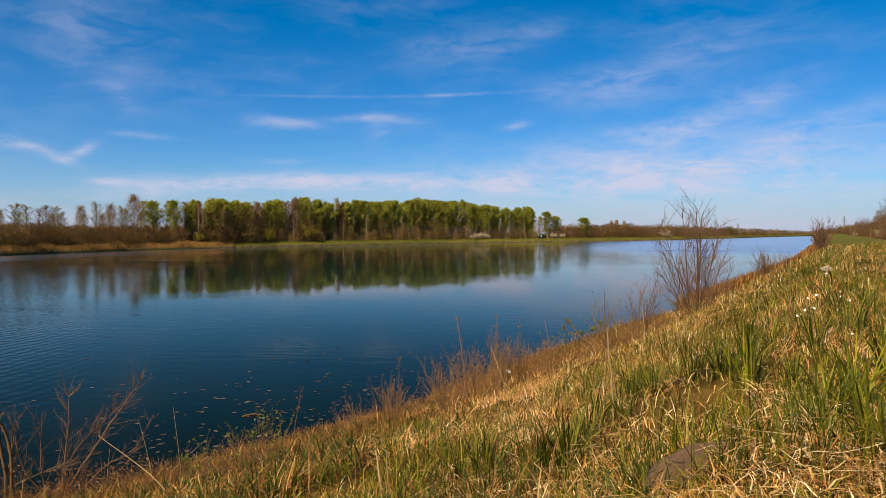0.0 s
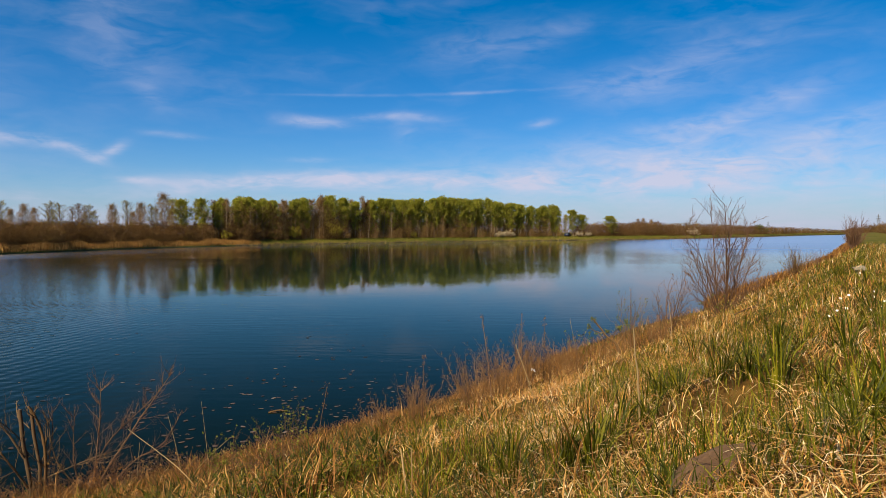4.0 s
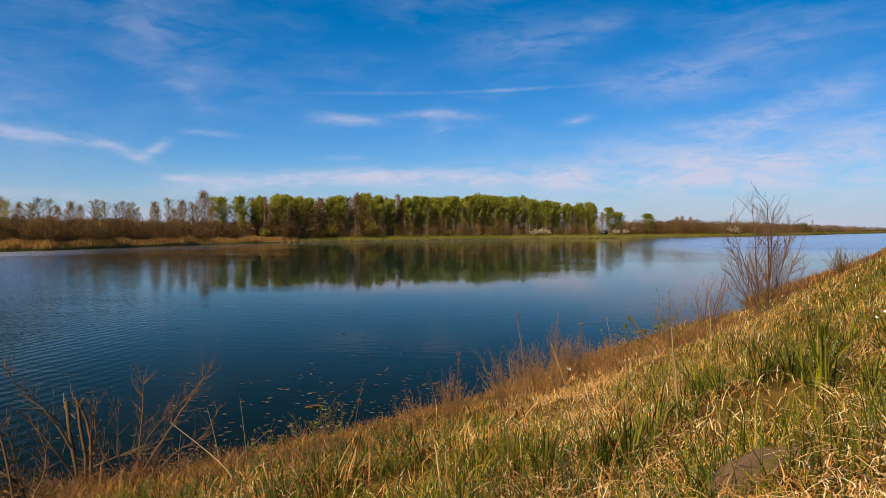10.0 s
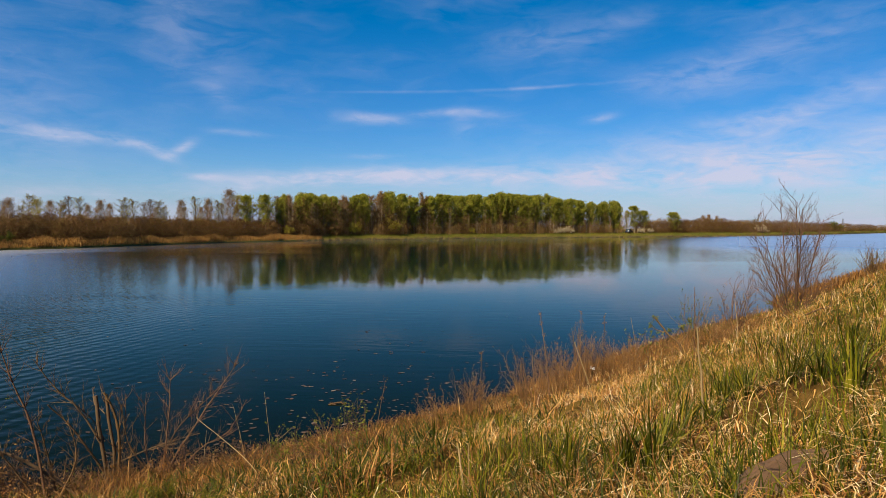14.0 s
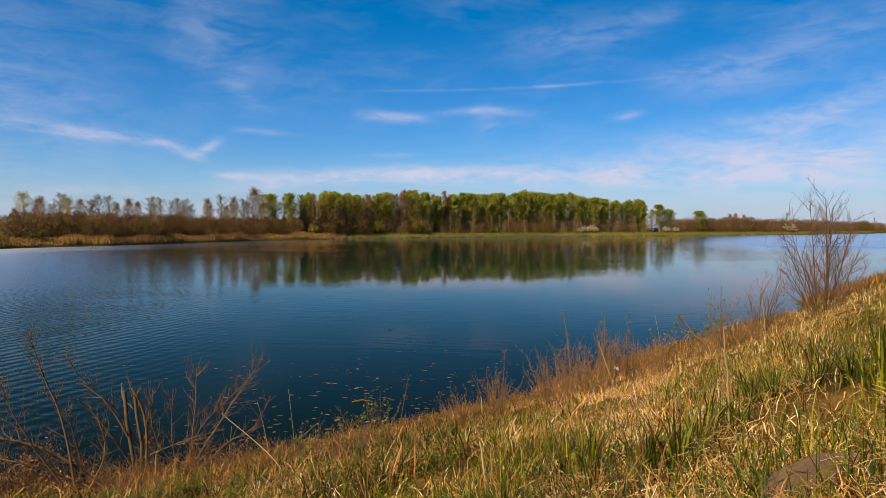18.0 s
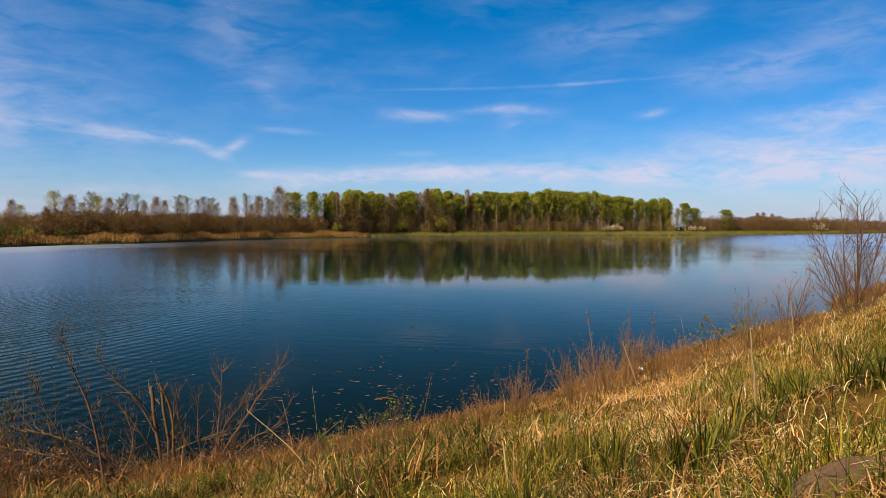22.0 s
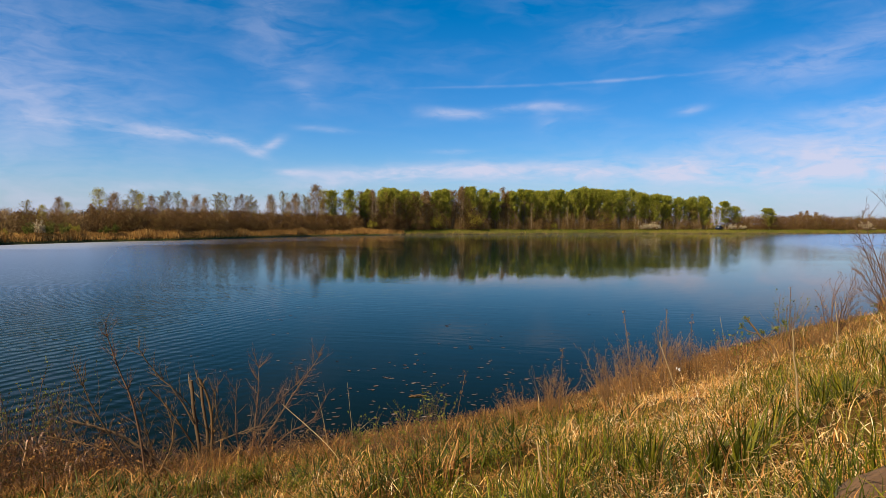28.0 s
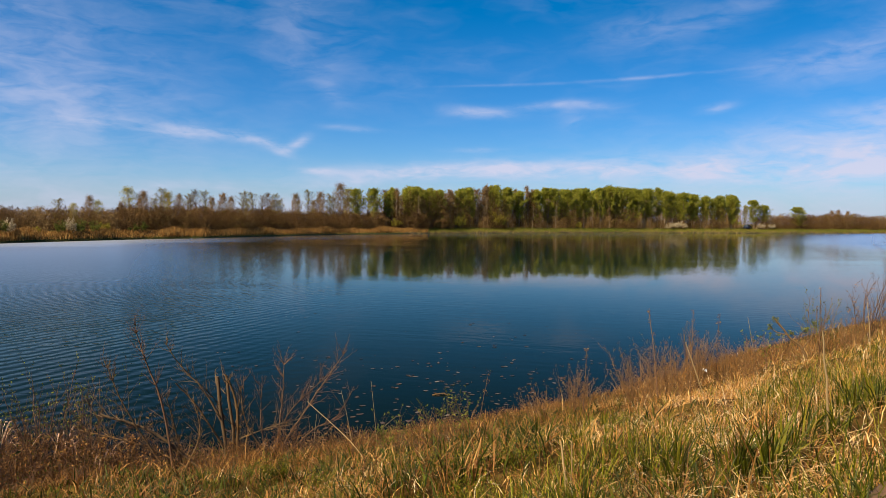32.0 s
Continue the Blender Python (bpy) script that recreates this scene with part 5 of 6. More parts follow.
def build_tangles():
    """Low heaps of dead brushwood and withered leaves at the water's edge; three are made, the others are copies."""
    rng = np.random.default_rng(130)
    made = []
    for k in range(3):
        wood, leaf = Mesh(), Mesh()
        ends = []
        for j in range(90):
            a, s = rng.uniform(0, 6.283), rng.uniform(0, 0.8)
            out = rng.uniform(0, 6.283)
            p, w = bough(wood, rng, (s * math.cos(a), s * math.sin(a), -0.03), (math.cos(out) * rng.uniform(0.1, 1.1), math.sin(out) * rng.uniform(0.1, 1.1), 1), rng.uniform(0.35, 1.05) * (1.15 - 0.5 * s), 0.011, 4, rng.uniform(-0.25, 0.1), 0.2, 3)
            ends += list(p[1:])
            for i in range(3):
                bough(wood, rng, p[i + 1], offshoot(rng, w[i], 50), rng.uniform(0.12, 0.35), 0.006, 2, 0.0, 0.2, 3)
        ends = np.array(ends)
        count = 700
        leaf.leaves(ends[rng.choice(len(ends), count)] * [1, 1, 0.85] + rng.normal(size=(count, 3)) * 0.06, 0.032, rng, slim=0.45)
        ob = thing("brushwood_heap", ("tangled dark brushwood with withered brown leaves at the water", "tangled dark brushwood with tiny green leaves at the water", "low heap of dead twigs and withered weeds at the water")[k], "brushwood", "brushwood along the near water's edge")
        part("branchwork", wood.done("branchwork", BARK_RED if k != 2 else BARK_WEED), ob)
        part("foliage", leaf.done("foliage", (RUST, HERB, HERB)[k]), ob)
        made.append(ob)
    spots = [(-5.95, 5.55, 0.75, 1), (-5.5, 5.85, 0.62, 0), (-5.05, 6.15, 0.5, 0), (-4.7, 6.45, 0.5, 1), (-4.3, 6.7, 0.42, 2), (-3.9, 6.95, 0.45, 0), (-3.45, 7.15, 0.4, 2), (-6.45, 5.2, 0.8, 1), (-6.9, 4.9, 0.7, 0), (-5.3, 5.4, 0.5, 2), (-5.8, 5.0, 0.5, 0),
             (-4.7, 5.9, 0.35, 2), (-6.3, 4.6, 0.5, 2), (-3.0, 7.2, 0.36, 1), (-2.5, 6.9, 0.34, 2), (-1.9, 6.7, 0.34, 1), (-1.4, 6.9, 0.3, 2), (-2.0, 5.9, 0.3, 1), (-5.0, 5.2, 0.34, 1), (-4.1, 6.1, 0.3, 1)]
    for k, (x, y, h, kind) in enumerate(spots):
        first = made[kind]
        m = pose(x, y, bank(x, y, 0.02), 0, 0, 67 * k) @ Matrix.Scale(h, 4)
        if kind in [q[3] for q in spots[:k]]:
            copy_thing(first, Matrix()).matrix_basis = m
        else:
            first.matrix_basis = m


build_tangles()


def build_curled_leaves():
    """Pale withered strap leaves curled over the brushwood."""
    rng = np.random.default_rng(131)
    for x, y, h, count in ((-6.3, 5.45, 0.62, 22), (-5.75, 5.75, 0.55, 16), (-5.45, 5.95, 0.4, 10)):
        ob = thing("withered_plant", "withered plant with pale curled strap leaves", "plant", m=pose(x, y, bank(x, y, 0.02)))
        for k in range(count):
            a, s = rng.uniform(0, 6.283), np.linspace(0, 1, 9)
            reach, top = rng.uniform(0.12, 0.34), h * rng.uniform(0.7, 1.1)
            mid = np.stack([np.cos(a) * reach * s ** 1.3, np.sin(a) * reach * s ** 1.3, top * np.sin(2.3 * s) * 1.0], -1)
            side = np.array([-math.sin(a), math.cos(a), 0.3]) * 0.009
            w = (np.sin(np.pi * np.clip(s * 0.85 + 0.12, 0, 1)) ** 0.7)[:, None]
            v = np.stack([mid - side * w, mid + np.array([0, 0, -0.006]) * w, mid + side * w], 1).reshape(-1, 3)
            blade = Mesh()
            blade.add(v, grid_tris(9, 3))
            part("leaf", blade.done("leaf", STRAP), ob)


STRAP = make_plain("withered_strap_leaf", (0.22, 0.10, 0.05), (0.60, 0.40, 0.27), 14.0, 0.7, 0.3, by_object=0.4)
build_curled_leaves()


# budding and withered shrubs along the edge
for k, (x, y, h, label, stems, leaves, mat, spread, bark, size) in enumerate((
        (-5.95, 5.64, 1.2, "thorny shrub with tiny green leaf buds", 14, 1000, GREEN, 0.5, BARK_RED, 0.010),
        (-5.66, 5.94, 1.1, "thorny shrub with tiny green leaf buds", 12, 900, GREEN, 0.5, BARK_RED, 0.010),
        (-6.5, 5.3, 1.0, "thorny shrub with tiny green leaf buds", 12, 900, GREEN, 0.55, BARK_RED, 0.010),
        (-5.1, 6.0, 0.75, "withered brown weed clump", 12, 260, RUST, 0.7, BARK_RED, 0.014),
        (-4.75, 6.35, 0.55, "withered brown brush at the water", 14, 160, RUST, 0.9, BARK_RED, 0.012),
        (-4.2, 6.75, 0.5, "withered brown brush at the water", 14, 160, RUST, 0.9, BARK_BROWN, 0.012),
        (-3.75, 7.0, 0.45, "withered brown brush at the water", 12, 140, RUST, 0.9, BARK_RED, 0.012),
        (-3.3, 7.2, 0.4, "withered brown brush at the water", 12, 140, RUST, 0.9, BARK_BROWN, 0.012),
        (-4.5, 5.6, 0.4, "withered brown brush at the water", 12, 140, RUST, 1.0, BARK_RED, 0.012),
        (-5.4, 5.3, 0.5, "withered brown brush at the water", 14, 200, RUST, 1.0, BARK_RED, 0.014),
        (-6.1, 5.0, 0.45, "withered brown brush at the water", 14, 220, RUST, 1.0, BARK_RED, 0.014),
        (-6.3, 4.95, 0.75, "dense withered brown weeds heaped at the water", 24, 900, RUST, 0.8, BARK_WEED, 0.009),
        (-5.85, 5.3, 0.7, "dense withered brown weeds heaped at the water", 24, 900, RUST, 0.8, BARK_WEED, 0.009),
        (-5.5, 5.55, 0.6, "dense withered brown weeds heaped at the water", 22, 800, RUST, 0.8, BARK_WEED, 0.009),
        (-5.05, 5.8, 0.5, "dense withered brown weeds heaped at the water", 20, 600, RUST, 0.8, BARK_WEED, 0.014),
        (-1.76, 6.3, 0.62, "bushy herb with fresh yellow-green shoots", 16, 420, BUD, 0.7, BARK_BROWN, 0.014),
        (-2.2, 6.1, 0.5, "bushy herb with fresh yellow-green shoots", 12, 300, BUD, 0.7, BARK_BROWN, 0.014),
        (-0.59, 7.48, 0.56, "withered russet weed with dry seed heads", 24, 792, RUST, 0.5, BARK_WEED, 0.0070),
        (-1.0, 7.43, 0.43, "withered russet weed with dry seed heads", 22, 648, RUST, 0.9, BARK_WEED, 0.0070),
        (0.06, 7.5, 0.66, "withered russet weed with dry seed heads", 30, 1080, RUST, 0.75, BARK_WEED, 0.0070),
        (0.38, 7.9, 0.70, "withered russet weed with dry seed heads", 30, 1080, RUST, 0.55, BARK_WEED, 0.0070),
        (0.68, 8.47, 0.74, "withered russet weed with dry seed heads", 30, 1080, RUST, 0.6, BARK_WEED, 0.0070),
        (1.05, 8.6, 0.55, "withered russet weed with dry seed heads", 27, 792, RUST, 0.7, BARK_WEED, 0.0070),
        (1.35, 8.9, 0.51, "withered russet weed with dry seed heads", 27, 792, RUST, 0.6, BARK_WEED, 0.0070),
        (1.63, 9.36, 0.6, "young shrub with yellow-green buds", 7, 160, BUD, 0.5, BARK_RED, 0.016),
        (2.26, 9.74, 0.9, "young shrub with yellow-green buds", 10, 320, BUD, 0.25, BARK_WEED, 0.012),
        (2.05, 9.5, 0.55, "young shrub with yellow-green buds", 7, 150, BUD, 0.5, BARK_WEED, 0.009),
        (2.75, 10.2, 0.47, "withered russet weed with dry seed heads", 27, 792, RUST, 0.6, BARK_WEED, 0.0070),
        (1.95, 9.15, 0.45, "withered russet weed with dry seed heads", 24, 500, RUST, 0.7, BARK_WEED, 0.0070),
        (2.45, 9.95, 0.5, "dark thorny scrub with a few green buds", 16, 300, BUD, 0.7, BARK_BROWN, 0.009),
        (2.95, 10.6, 0.5, "withered russet weed with dry seed heads", 24, 500, RUST, 0.8, BARK_WEED, 0.0070),
        (3.3, 11.2, 0.45, "dark thorny scrub with a few green buds", 16, 260, BUD, 0.9, BARK_BROWN, 0.009),
        (3.9, 12.2, 0.47, "withered russet weed with dry seed heads", 27, 720, RUST, 0.7, BARK_WEED, 0.0070),
        (4.4, 12.4, 0.5, "low thorny shrub with green buds", 10, 200, BUD, 0.8, BARK_BROWN, 0.016))):
    build_bush(60 + k, x, y, h, label, stems, leaves, mat, spread, bark, size, "edge_shrub", (6, 3), 0.0065)


def build_bud_branch():
    """A dark gnarled branch with green bud clusters, leaning towards the water."""
    rng = np.random.default_rng(80)
    x, y = 1.91, 8.8
    ob = thing("hawthorn_branch", "dark gnarled hawthorn branch with green leaf clusters", "branch", m=pose(x, y, bank(x, y, 0.02), 0, 0, -12))
    tips = []
    for pts, r in ((((0.08, 0, 0), (0.0, 0.02, 0.26), (-0.16, 0, 0.42), (-0.30, 0, 0.6)), 0.018), (((-0.05, 0, 0.26), (-0.04, 0.02, 0.4), (0.03, 0, 0.5)), 0.007), (((-0.16, 0, 0.42), (-0.27, 0, 0.44), (-0.35, 0, 0.5)), 0.008), (((0.0, 0, 0.26), (0.1, 0.02, 0.42), (0.12, 0, 0.56)), 0.008), (((-0.1, 0, 0.32), (-0.12, 0, 0.45)), 0.005)):
        mesh = Mesh()
        q = curved(mesh, rng, pts, r, r * 0.5)
        part("limb", mesh.done("limb", BARK_BROWN), ob)
        tips += [q[-1], q[-2], q[-1]]
    for at in tips:
        buds = Mesh()
        buds.leaves(at + rng.normal(size=(16, 3)) * 0.018, 0.012, rng)
        part("foliage", buds.done("foliage", BUD), ob, "fresh green leaves")


build_bud_branch()


def build_tufts():
    """Tall green grass tufts that stand out of the sward; five are grown, the others are copies."""
    rng = np.random.default_rng(90)
    made = []
    for k in range(6):
        count = (46, 34, 60, 28, 40, 52)[k]
        a = rng.uniform(0, 6.283, count)
        rad = rng.uniform(0, 0.055, count)
        out = a + rng.normal(0, 0.6, count)
        h, w, b = rng.uniform(0.55, 1.0, count), rng.uniform(0.014, 0.028, count), rng.uniform(0.1, 0.75, count)
        v, steps = [], np.linspace(0, 1, 6)
        for j, s in enumerate(steps):
            c = np.stack([rad * np.cos(a) * 4 + np.cos(out) * h * b * s ** 1.9, rad * np.sin(a) * 4 + np.sin(out) * h * b * s ** 1.9, h * (s - 0.35 * b * s ** 2.8) - 0.03], -1)
            side = np.stack([-np.sin(out + 0.5), np.cos(out + 0.5), np.zeros(count)], -1)
            ww = (w * (1 - s ** 2.5) * 0.5 * (0.75 + 0.25 * min(1, s * 4)))[:, None]
            v += [(c - side * ww)[:, None], (c + np.array([0, 0, -0.15]) * ww)[:, None], (c + side * ww)[:, None]] if j < 5 else [c[:, None]]
        v = np.concatenate(v, 1)
        per, t = v.shape[1], []
        for j in range(4):
            for e in (0, 1):
                p = 3 * j + e
                t += [(p, p + 1, p + 4), (p, p + 4, p + 3)]
        t += [(12, 13, 15), (13, 14, 15)]
        tris = (np.arange(count)[:, None, None] * per + np.array(t)[None]).reshape(-1, 3)
        ob = thing("grass_tuft", "tall tuft of broad green grass blades" if k != 3 else "tall sparse tuft of green grass blades", "grass", "green tufts on the bank")
        part("foliage", mesh_of("foliage", v.reshape(-1, 3), tris, GREEN), ob)
        made.append(ob)
    spots = [(1.01, 2.26, 0.30), (1.85, 3.1, 0.30), (1.11, 1.83, 0.30), (0.95, 1.47, 0.26), (1.27, 2.32, 0.26), (0.35, 1.98, 0.26), (0.42, 2.14, 0.22), (0.06, 2.26, 0.24), (0.28, 2.03, 0.25), (0.3, 3.0, 0.2), (1.01, 3.7, 0.22), (0.98, 1.75, 0.24),
             (1.22, 1.65, 0.28), (1.5, 2.3, 0.27), (0.86, 1.33, 0.22), (0.2, 1.9, 0.18), (0.62, 2.35, 0.2), (1.05, 2.05, 0.2), (1.4, 2.9, 0.24), (2.1, 3.6, 0.26)]
    for k in range(90):
        a, r = radians(rng.uniform(-6, 40)), math.exp(rng.uniform(math.log(1.9), math.log(14)))
        x, y = r * math.sin(a), r * math.cos(a)
        u, n = along(x, y)
        if n - np.interp(u, SHORE_U, SHORE_N) > 2.5 and not (0.35 < x < 0.75 and y < 1.75):
            spots.append((x, y, rng.uniform(0.12, 0.26)))
    for k in range(36):
        a, r = radians(rng.uniform(-48, -4)), math.exp(rng.uniform(math.log(2.6), math.log(7)))
        spots.append((r * math.sin(a), r * math.cos(a), rng.uniform(0.09, 0.16)))
    for k, (x, y, h) in enumerate(spots):
        m = pose(x, y, bank(x, y, 0.01), rng.uniform(-9, 9), rng.uniform(-9, 9), rng.uniform(0, 360)) @ Matrix.Scale(h, 4)
        first = made[k % 6]
        if k < 6:
            first.matrix_basis = m
        else:
            copy_thing(first, Matrix()).matrix_basis = m


build_tufts()


def build_herbs():
    """Low dark green herbs with feathery leaves on the lower bank."""
    rng = np.random.default_rng(95)
    first = None
    for k in range(30):
        a, r = radians(rng.uniform(-38, -6)), math.exp(rng.uniform(math.log(2.4), math.log(6.5)))
        x, y, h = r * math.sin(a), r * math.cos(a), rng.uniform(0.08, 0.15)
        m = pose(x, y, bank(x, y, 0.01), 0, 0, rng.uniform(0, 360)) @ Matrix.Scale(h, 4)
        if first is None:
            first = thing("green_herb", "low leafy dark green herb in the grass", "herb", "herbs on the bank", m)
            tips = []
            for j in range(9):
                b = rng.uniform(0, 6.283)
                spray(rng, (0.1 * math.cos(b), 0.1 * math.sin(b), 0), (0.8 * math.cos(b), 0.8 * math.sin(b), 1), 0.9, 0.014, (5,), GREEN, first, tips=tips, sides=3)
            leaf, tips = Mesh(), np.array(tips)
            leaf.leaves(tips[rng.choice(len(tips), 420)] + rng.normal(size=(420, 3)) * 0.09, 0.07, rng, slim=0.2)
            part("foliage", leaf.done("foliage", GREEN), first)
        else:
            copy_thing(first, Matrix()).matrix_basis = m


build_herbs()


def build_stalks():
    """Single dead stalks; a stalk leans from its foot to its tip."""
    rng = np.random.default_rng(100)
    for x, y, dx, dy, h, r, label, heads in (
            (-1.72, 4.35, -0.55, 0.1, 0.42, 0.0035, "long pale dead stalk leaning over the grass", 0), (-2.95, 6.9, -0.2, 0.1, 0.72, 0.003, "thin upright dead stalk", 0), (-2.75, 7.1, -0.12, 0.1, 0.85, 0.003, "thin upright dead stalk", 0),
            (-2.9, 6.8, 0.45, 0.1, 0.5, 0.0035, "pale dead stalk leaning over the grass", 0), (-0.2, 2.27, -0.03, 0.02, 0.24, 0.006, "short pale split stalk", 0), (-0.21, 2.5, 0.0, 0.0, 0.2, 0.004, "short pale dead stalk in the grass", 0),
            (0.59, 2.35, -0.02, 0.02, 0.36, 0.005, "upright pale dead stalk", 0), (0.35, 3.2, -0.12, 0.1, 0.42, 0.003, "thin dark dead stalk", 0), (-1.5, 6.6, 0.1, 0.1, 0.75, 0.005, "dark dead stalk with a withered head", 1),
            (1.5, 9.3, -0.1, 0.1, 0.75, 0.004, "thin upright dead stalk", 0), (3.55, 11.4, -0.1, 0.0, 0.7, 0.006, "thin upright dead stalk", 0), (2.2, 7.4, -0.04, 0, 0.5, 0.005, "upright pale dead stalk", 0),
            (0.25, 7.2, -0.1, 0.1, 0.9, 0.006, "dead weed stalk with dry seed head", 1), (0.62, 8.0, 0.02, 0.1, 1.0, 0.006, "dead weed stalk with dry seed head", 1), (-0.5, 7.3, 0.03, 0, 0.75, 0.006, "dead weed stalk with dry seed head", 1),
            (2.3, 9.7, 0.0, 0, 0.95, 0.006, "dead weed stalk with dry seed head", 1), (0.95, 8.6, 0.02, 0, 0.85, 0.005, "dead weed stalk with dry seed head", 1), (-3.6, 7.2, 0.05, 0, 0.6, 0.004, "thin upright dead stalk", 0)):
        ob = thing("dead_stalk", label, "stalk", "dead stalks on the bank", pose(x, y, bank(x, y, 0.02)))
        mesh = Mesh()
        q = curved(mesh, rng, ((0, 0, 0), (dx * 0.35, dy * 0.35, h * 0.45), (dx, dy, h)), r, r * 0.45)
        part("stem", mesh.done("stem", STEM if not heads else BARK_RED), ob)
        if heads:
            seed = Mesh()
            k = rng.integers(len(q) // 3, len(q), 110)
            seed.leaves(q[k] + rng.normal(size=(110, 3)) * 0.014, 0.0065, rng)
            tagged(part("seed_head", seed.done("seed_head", RUST), ob), kind="stuff")


build_stalks()


def build_daisies():
    first = None
    white = make_plain("daisy_white", (0.72, 0.72, 0.70), (0.82, 0.82, 0.80), 20.0, 0.7, 0.0, by_object=0.03)
    yellow = make_plain("daisy_yellow", (0.55, 0.36, 0.02), (0.65, 0.45, 0.04), 60.0, 0.8, 0.3, by_object=0.05)
    rng = np.random.default_rng(110)
    for x, y in ((1.68, 3.25), (1.72, 3.23), (1.94, 3.63), (1.98, 3.6), (1.73, 3.16), (2.16, 3.8), (1.86, 3.24), (2.40, 4.12), (2.23, 3.83), (2.03, 3.42), (1.67, 2.78), (4.21, 6.93), (4.28, 6.88), (2.97, 5.3), (2.1, 3.5), (2.26, 3.76)):
        m = pose(x, y, bank(x, y, 0.01), rng.uniform(-8, 8), rng.uniform(-8, 8), rng.uniform(-40, 40)) @ Matrix.Scale(rng.uniform(0.62, 0.86), 4)
        if first:
            copy_thing(first, Matrix()).matrix_basis = m
            continue
        first = thing("daisy", "white daisy with a yellow centre in the grass", "flower", "daisies on the dike", m)
        mesh = Mesh()
        curved(mesh, rng, ((0, 0, 0), (0.008, 0, 0.07), (0.0, 0, 0.135)), 0.0016, 0.0012)
        part("stem", mesh.done("stem", GREEN), first)
        head = pose(0, -0.002, 0.137, 48, 0, 0) @ Matrix.Scale(0.45, 4)
        for k in range(14):
            a = k * 2 * math.pi / 14
            petal = Mesh()
            c, s = math.cos(a), math.sin(a)
            pts = [(0.004, -0.0015, 0), (0.004, 0.0015, 0), (0.014, 0.0034, 0.002), (0.019, 0, 0.001), (0.014, -0.0034, 0.002)]
            petal.add([tuple(head @ Vector((px * c - py * s, px * s + py * c, pz))) for px, py, pz in pts], [(0, 1, 2), (0, 2, 4), (4, 2, 3)])
            part("petal", petal.done("petal", white), first)
        bm = bmesh.new()
        bmesh.ops.create_icosphere(bm, subdivisions=2, radius=0.006, matrix=head @ pose(0, 0, 0.001) @ Matrix.Diagonal((1, 1, 0.6, 1)))
        me = bpy.data.meshes.new("flower_centre")
        bm.to_mesh(me), bm.free()
        me.materials.append(yellow)
        part("flower_centre", me, first, "yellow centre")


build_daisies()


# ---- single things ----
def build_log():
    """A weathered piece of driftwood half sunk in the grass."""
    rng = np.random.default_rng(120)
    rows, cols, length = 40, 40, 0.36
    s = np.linspace(0, 1, rows)[:, None]
    a = np.linspace(0, 2 * np.pi, cols, endpoint=False)[None]
    rad = 0.050 * (0.55 + 0.55 * np.sin(np.pi * np.clip(s * 0.9 + 0.08, 0, 1)) ** 0.6)
    rad = rad * (1 + 0.10 * np.sin(5 * a + 4 * s) + 0.09 * np.sin(11 * a + 5 * s + 1) * np.sin(3 * s + a) + 0.05 * np.sin(17 * s + 2 * a) + 0.05 * np.sin(23 * a + 3 * s)) + rng.normal(size=(rows, cols)) * 0.0016
    v = np.stack([(s - 0.5) * length + 0 * a, rad * np.cos(a) * 1.0 + 0.02 * np.sin(4 * s), rad * np.sin(a) * 0.62], -1).reshape(-1, 3)
    t = grid_tris(rows, cols, True)
    ends = np.vstack([v, [(-length / 2 - 0.01, 0, 0), (length / 2 + 0.01, 0, 0)]])
    j = np.arange(cols)
    last = (rows - 1) * cols
    t = np.vstack([t, np.stack([np.full(cols, len(v)), (j + 1) % cols, j], -1), np.stack([np.full(cols, len(v) + 1), last + j, last + (j + 1) % cols], -1)])
    ob = new("driftwood_log", mesh_of("driftwood_log", ends, t, WOOD))
    tagged(ob, "grey weathered piece of driftwood sunk in the grass", "log")
    ob.matrix_basis = pose(0.53, 1.43, bank(0.53, 1.43) + 0.004, 4, -3, 50)


def build_stone(x, y, size, seed):
    rng = np.random.default_rng(seed)
    bm = bmesh.new()
    bmesh.ops.create_icosphere(bm, subdivisions=3, radius=size)
    for vert in bm.verts:
        k = 1 + 0.28 * noise.noise(vert.co * (1.6 / size) + Vector((seed, 0, 0)))
        vert.co = Vector((vert.co.x * k * 1.4, vert.co.y * k, vert.co.z * k * 0.6))
    me = bpy.data.meshes.new("field_stone")
    bm.to_mesh(me), bm.free()
    me.materials.append(STONE)
    ob = tagged(new("field_stone", me), "grey field stone lying in the grass", "stone")
    ob.matrix_basis = pose(x, y, bank(x, y) + size * 0.2, 0, 0, rng.uniform(0, 180))


def build_fallen_branch():
    rng = np.random.default_rng(122)
    x, y = 3.05, 7.9
    ob = thing("fallen_branch", "dark thorny dead branch lying on the bank", "branch", m=pose(x, y, bank(x, y) + 0.01, 0, 0, 0))
    up = bank(3.9, 9.2) - bank(x, y)
    for pts, r in ((((0, 0, 0.02), (0.35, 0.5, up * 0.45 + 0.06), (0.72, 1.1, up + 0.08), (0.8, 1.3, up + 0.32)), 0.009), (((0.45, 0.7, up * 0.6 + 0.05), (0.42, 0.8, up * 0.6 + 0.16)), 0.005), (((0.6, 0.95, up * 0.8 + 0.05), (0.75, 0.9, up * 0.8 + 0.16)), 0.005)):
        mesh = Mesh()
        curved(mesh, rng, pts, r, r * 0.5)
        part("twig", mesh.done("twig", BARK_BROWN), ob)


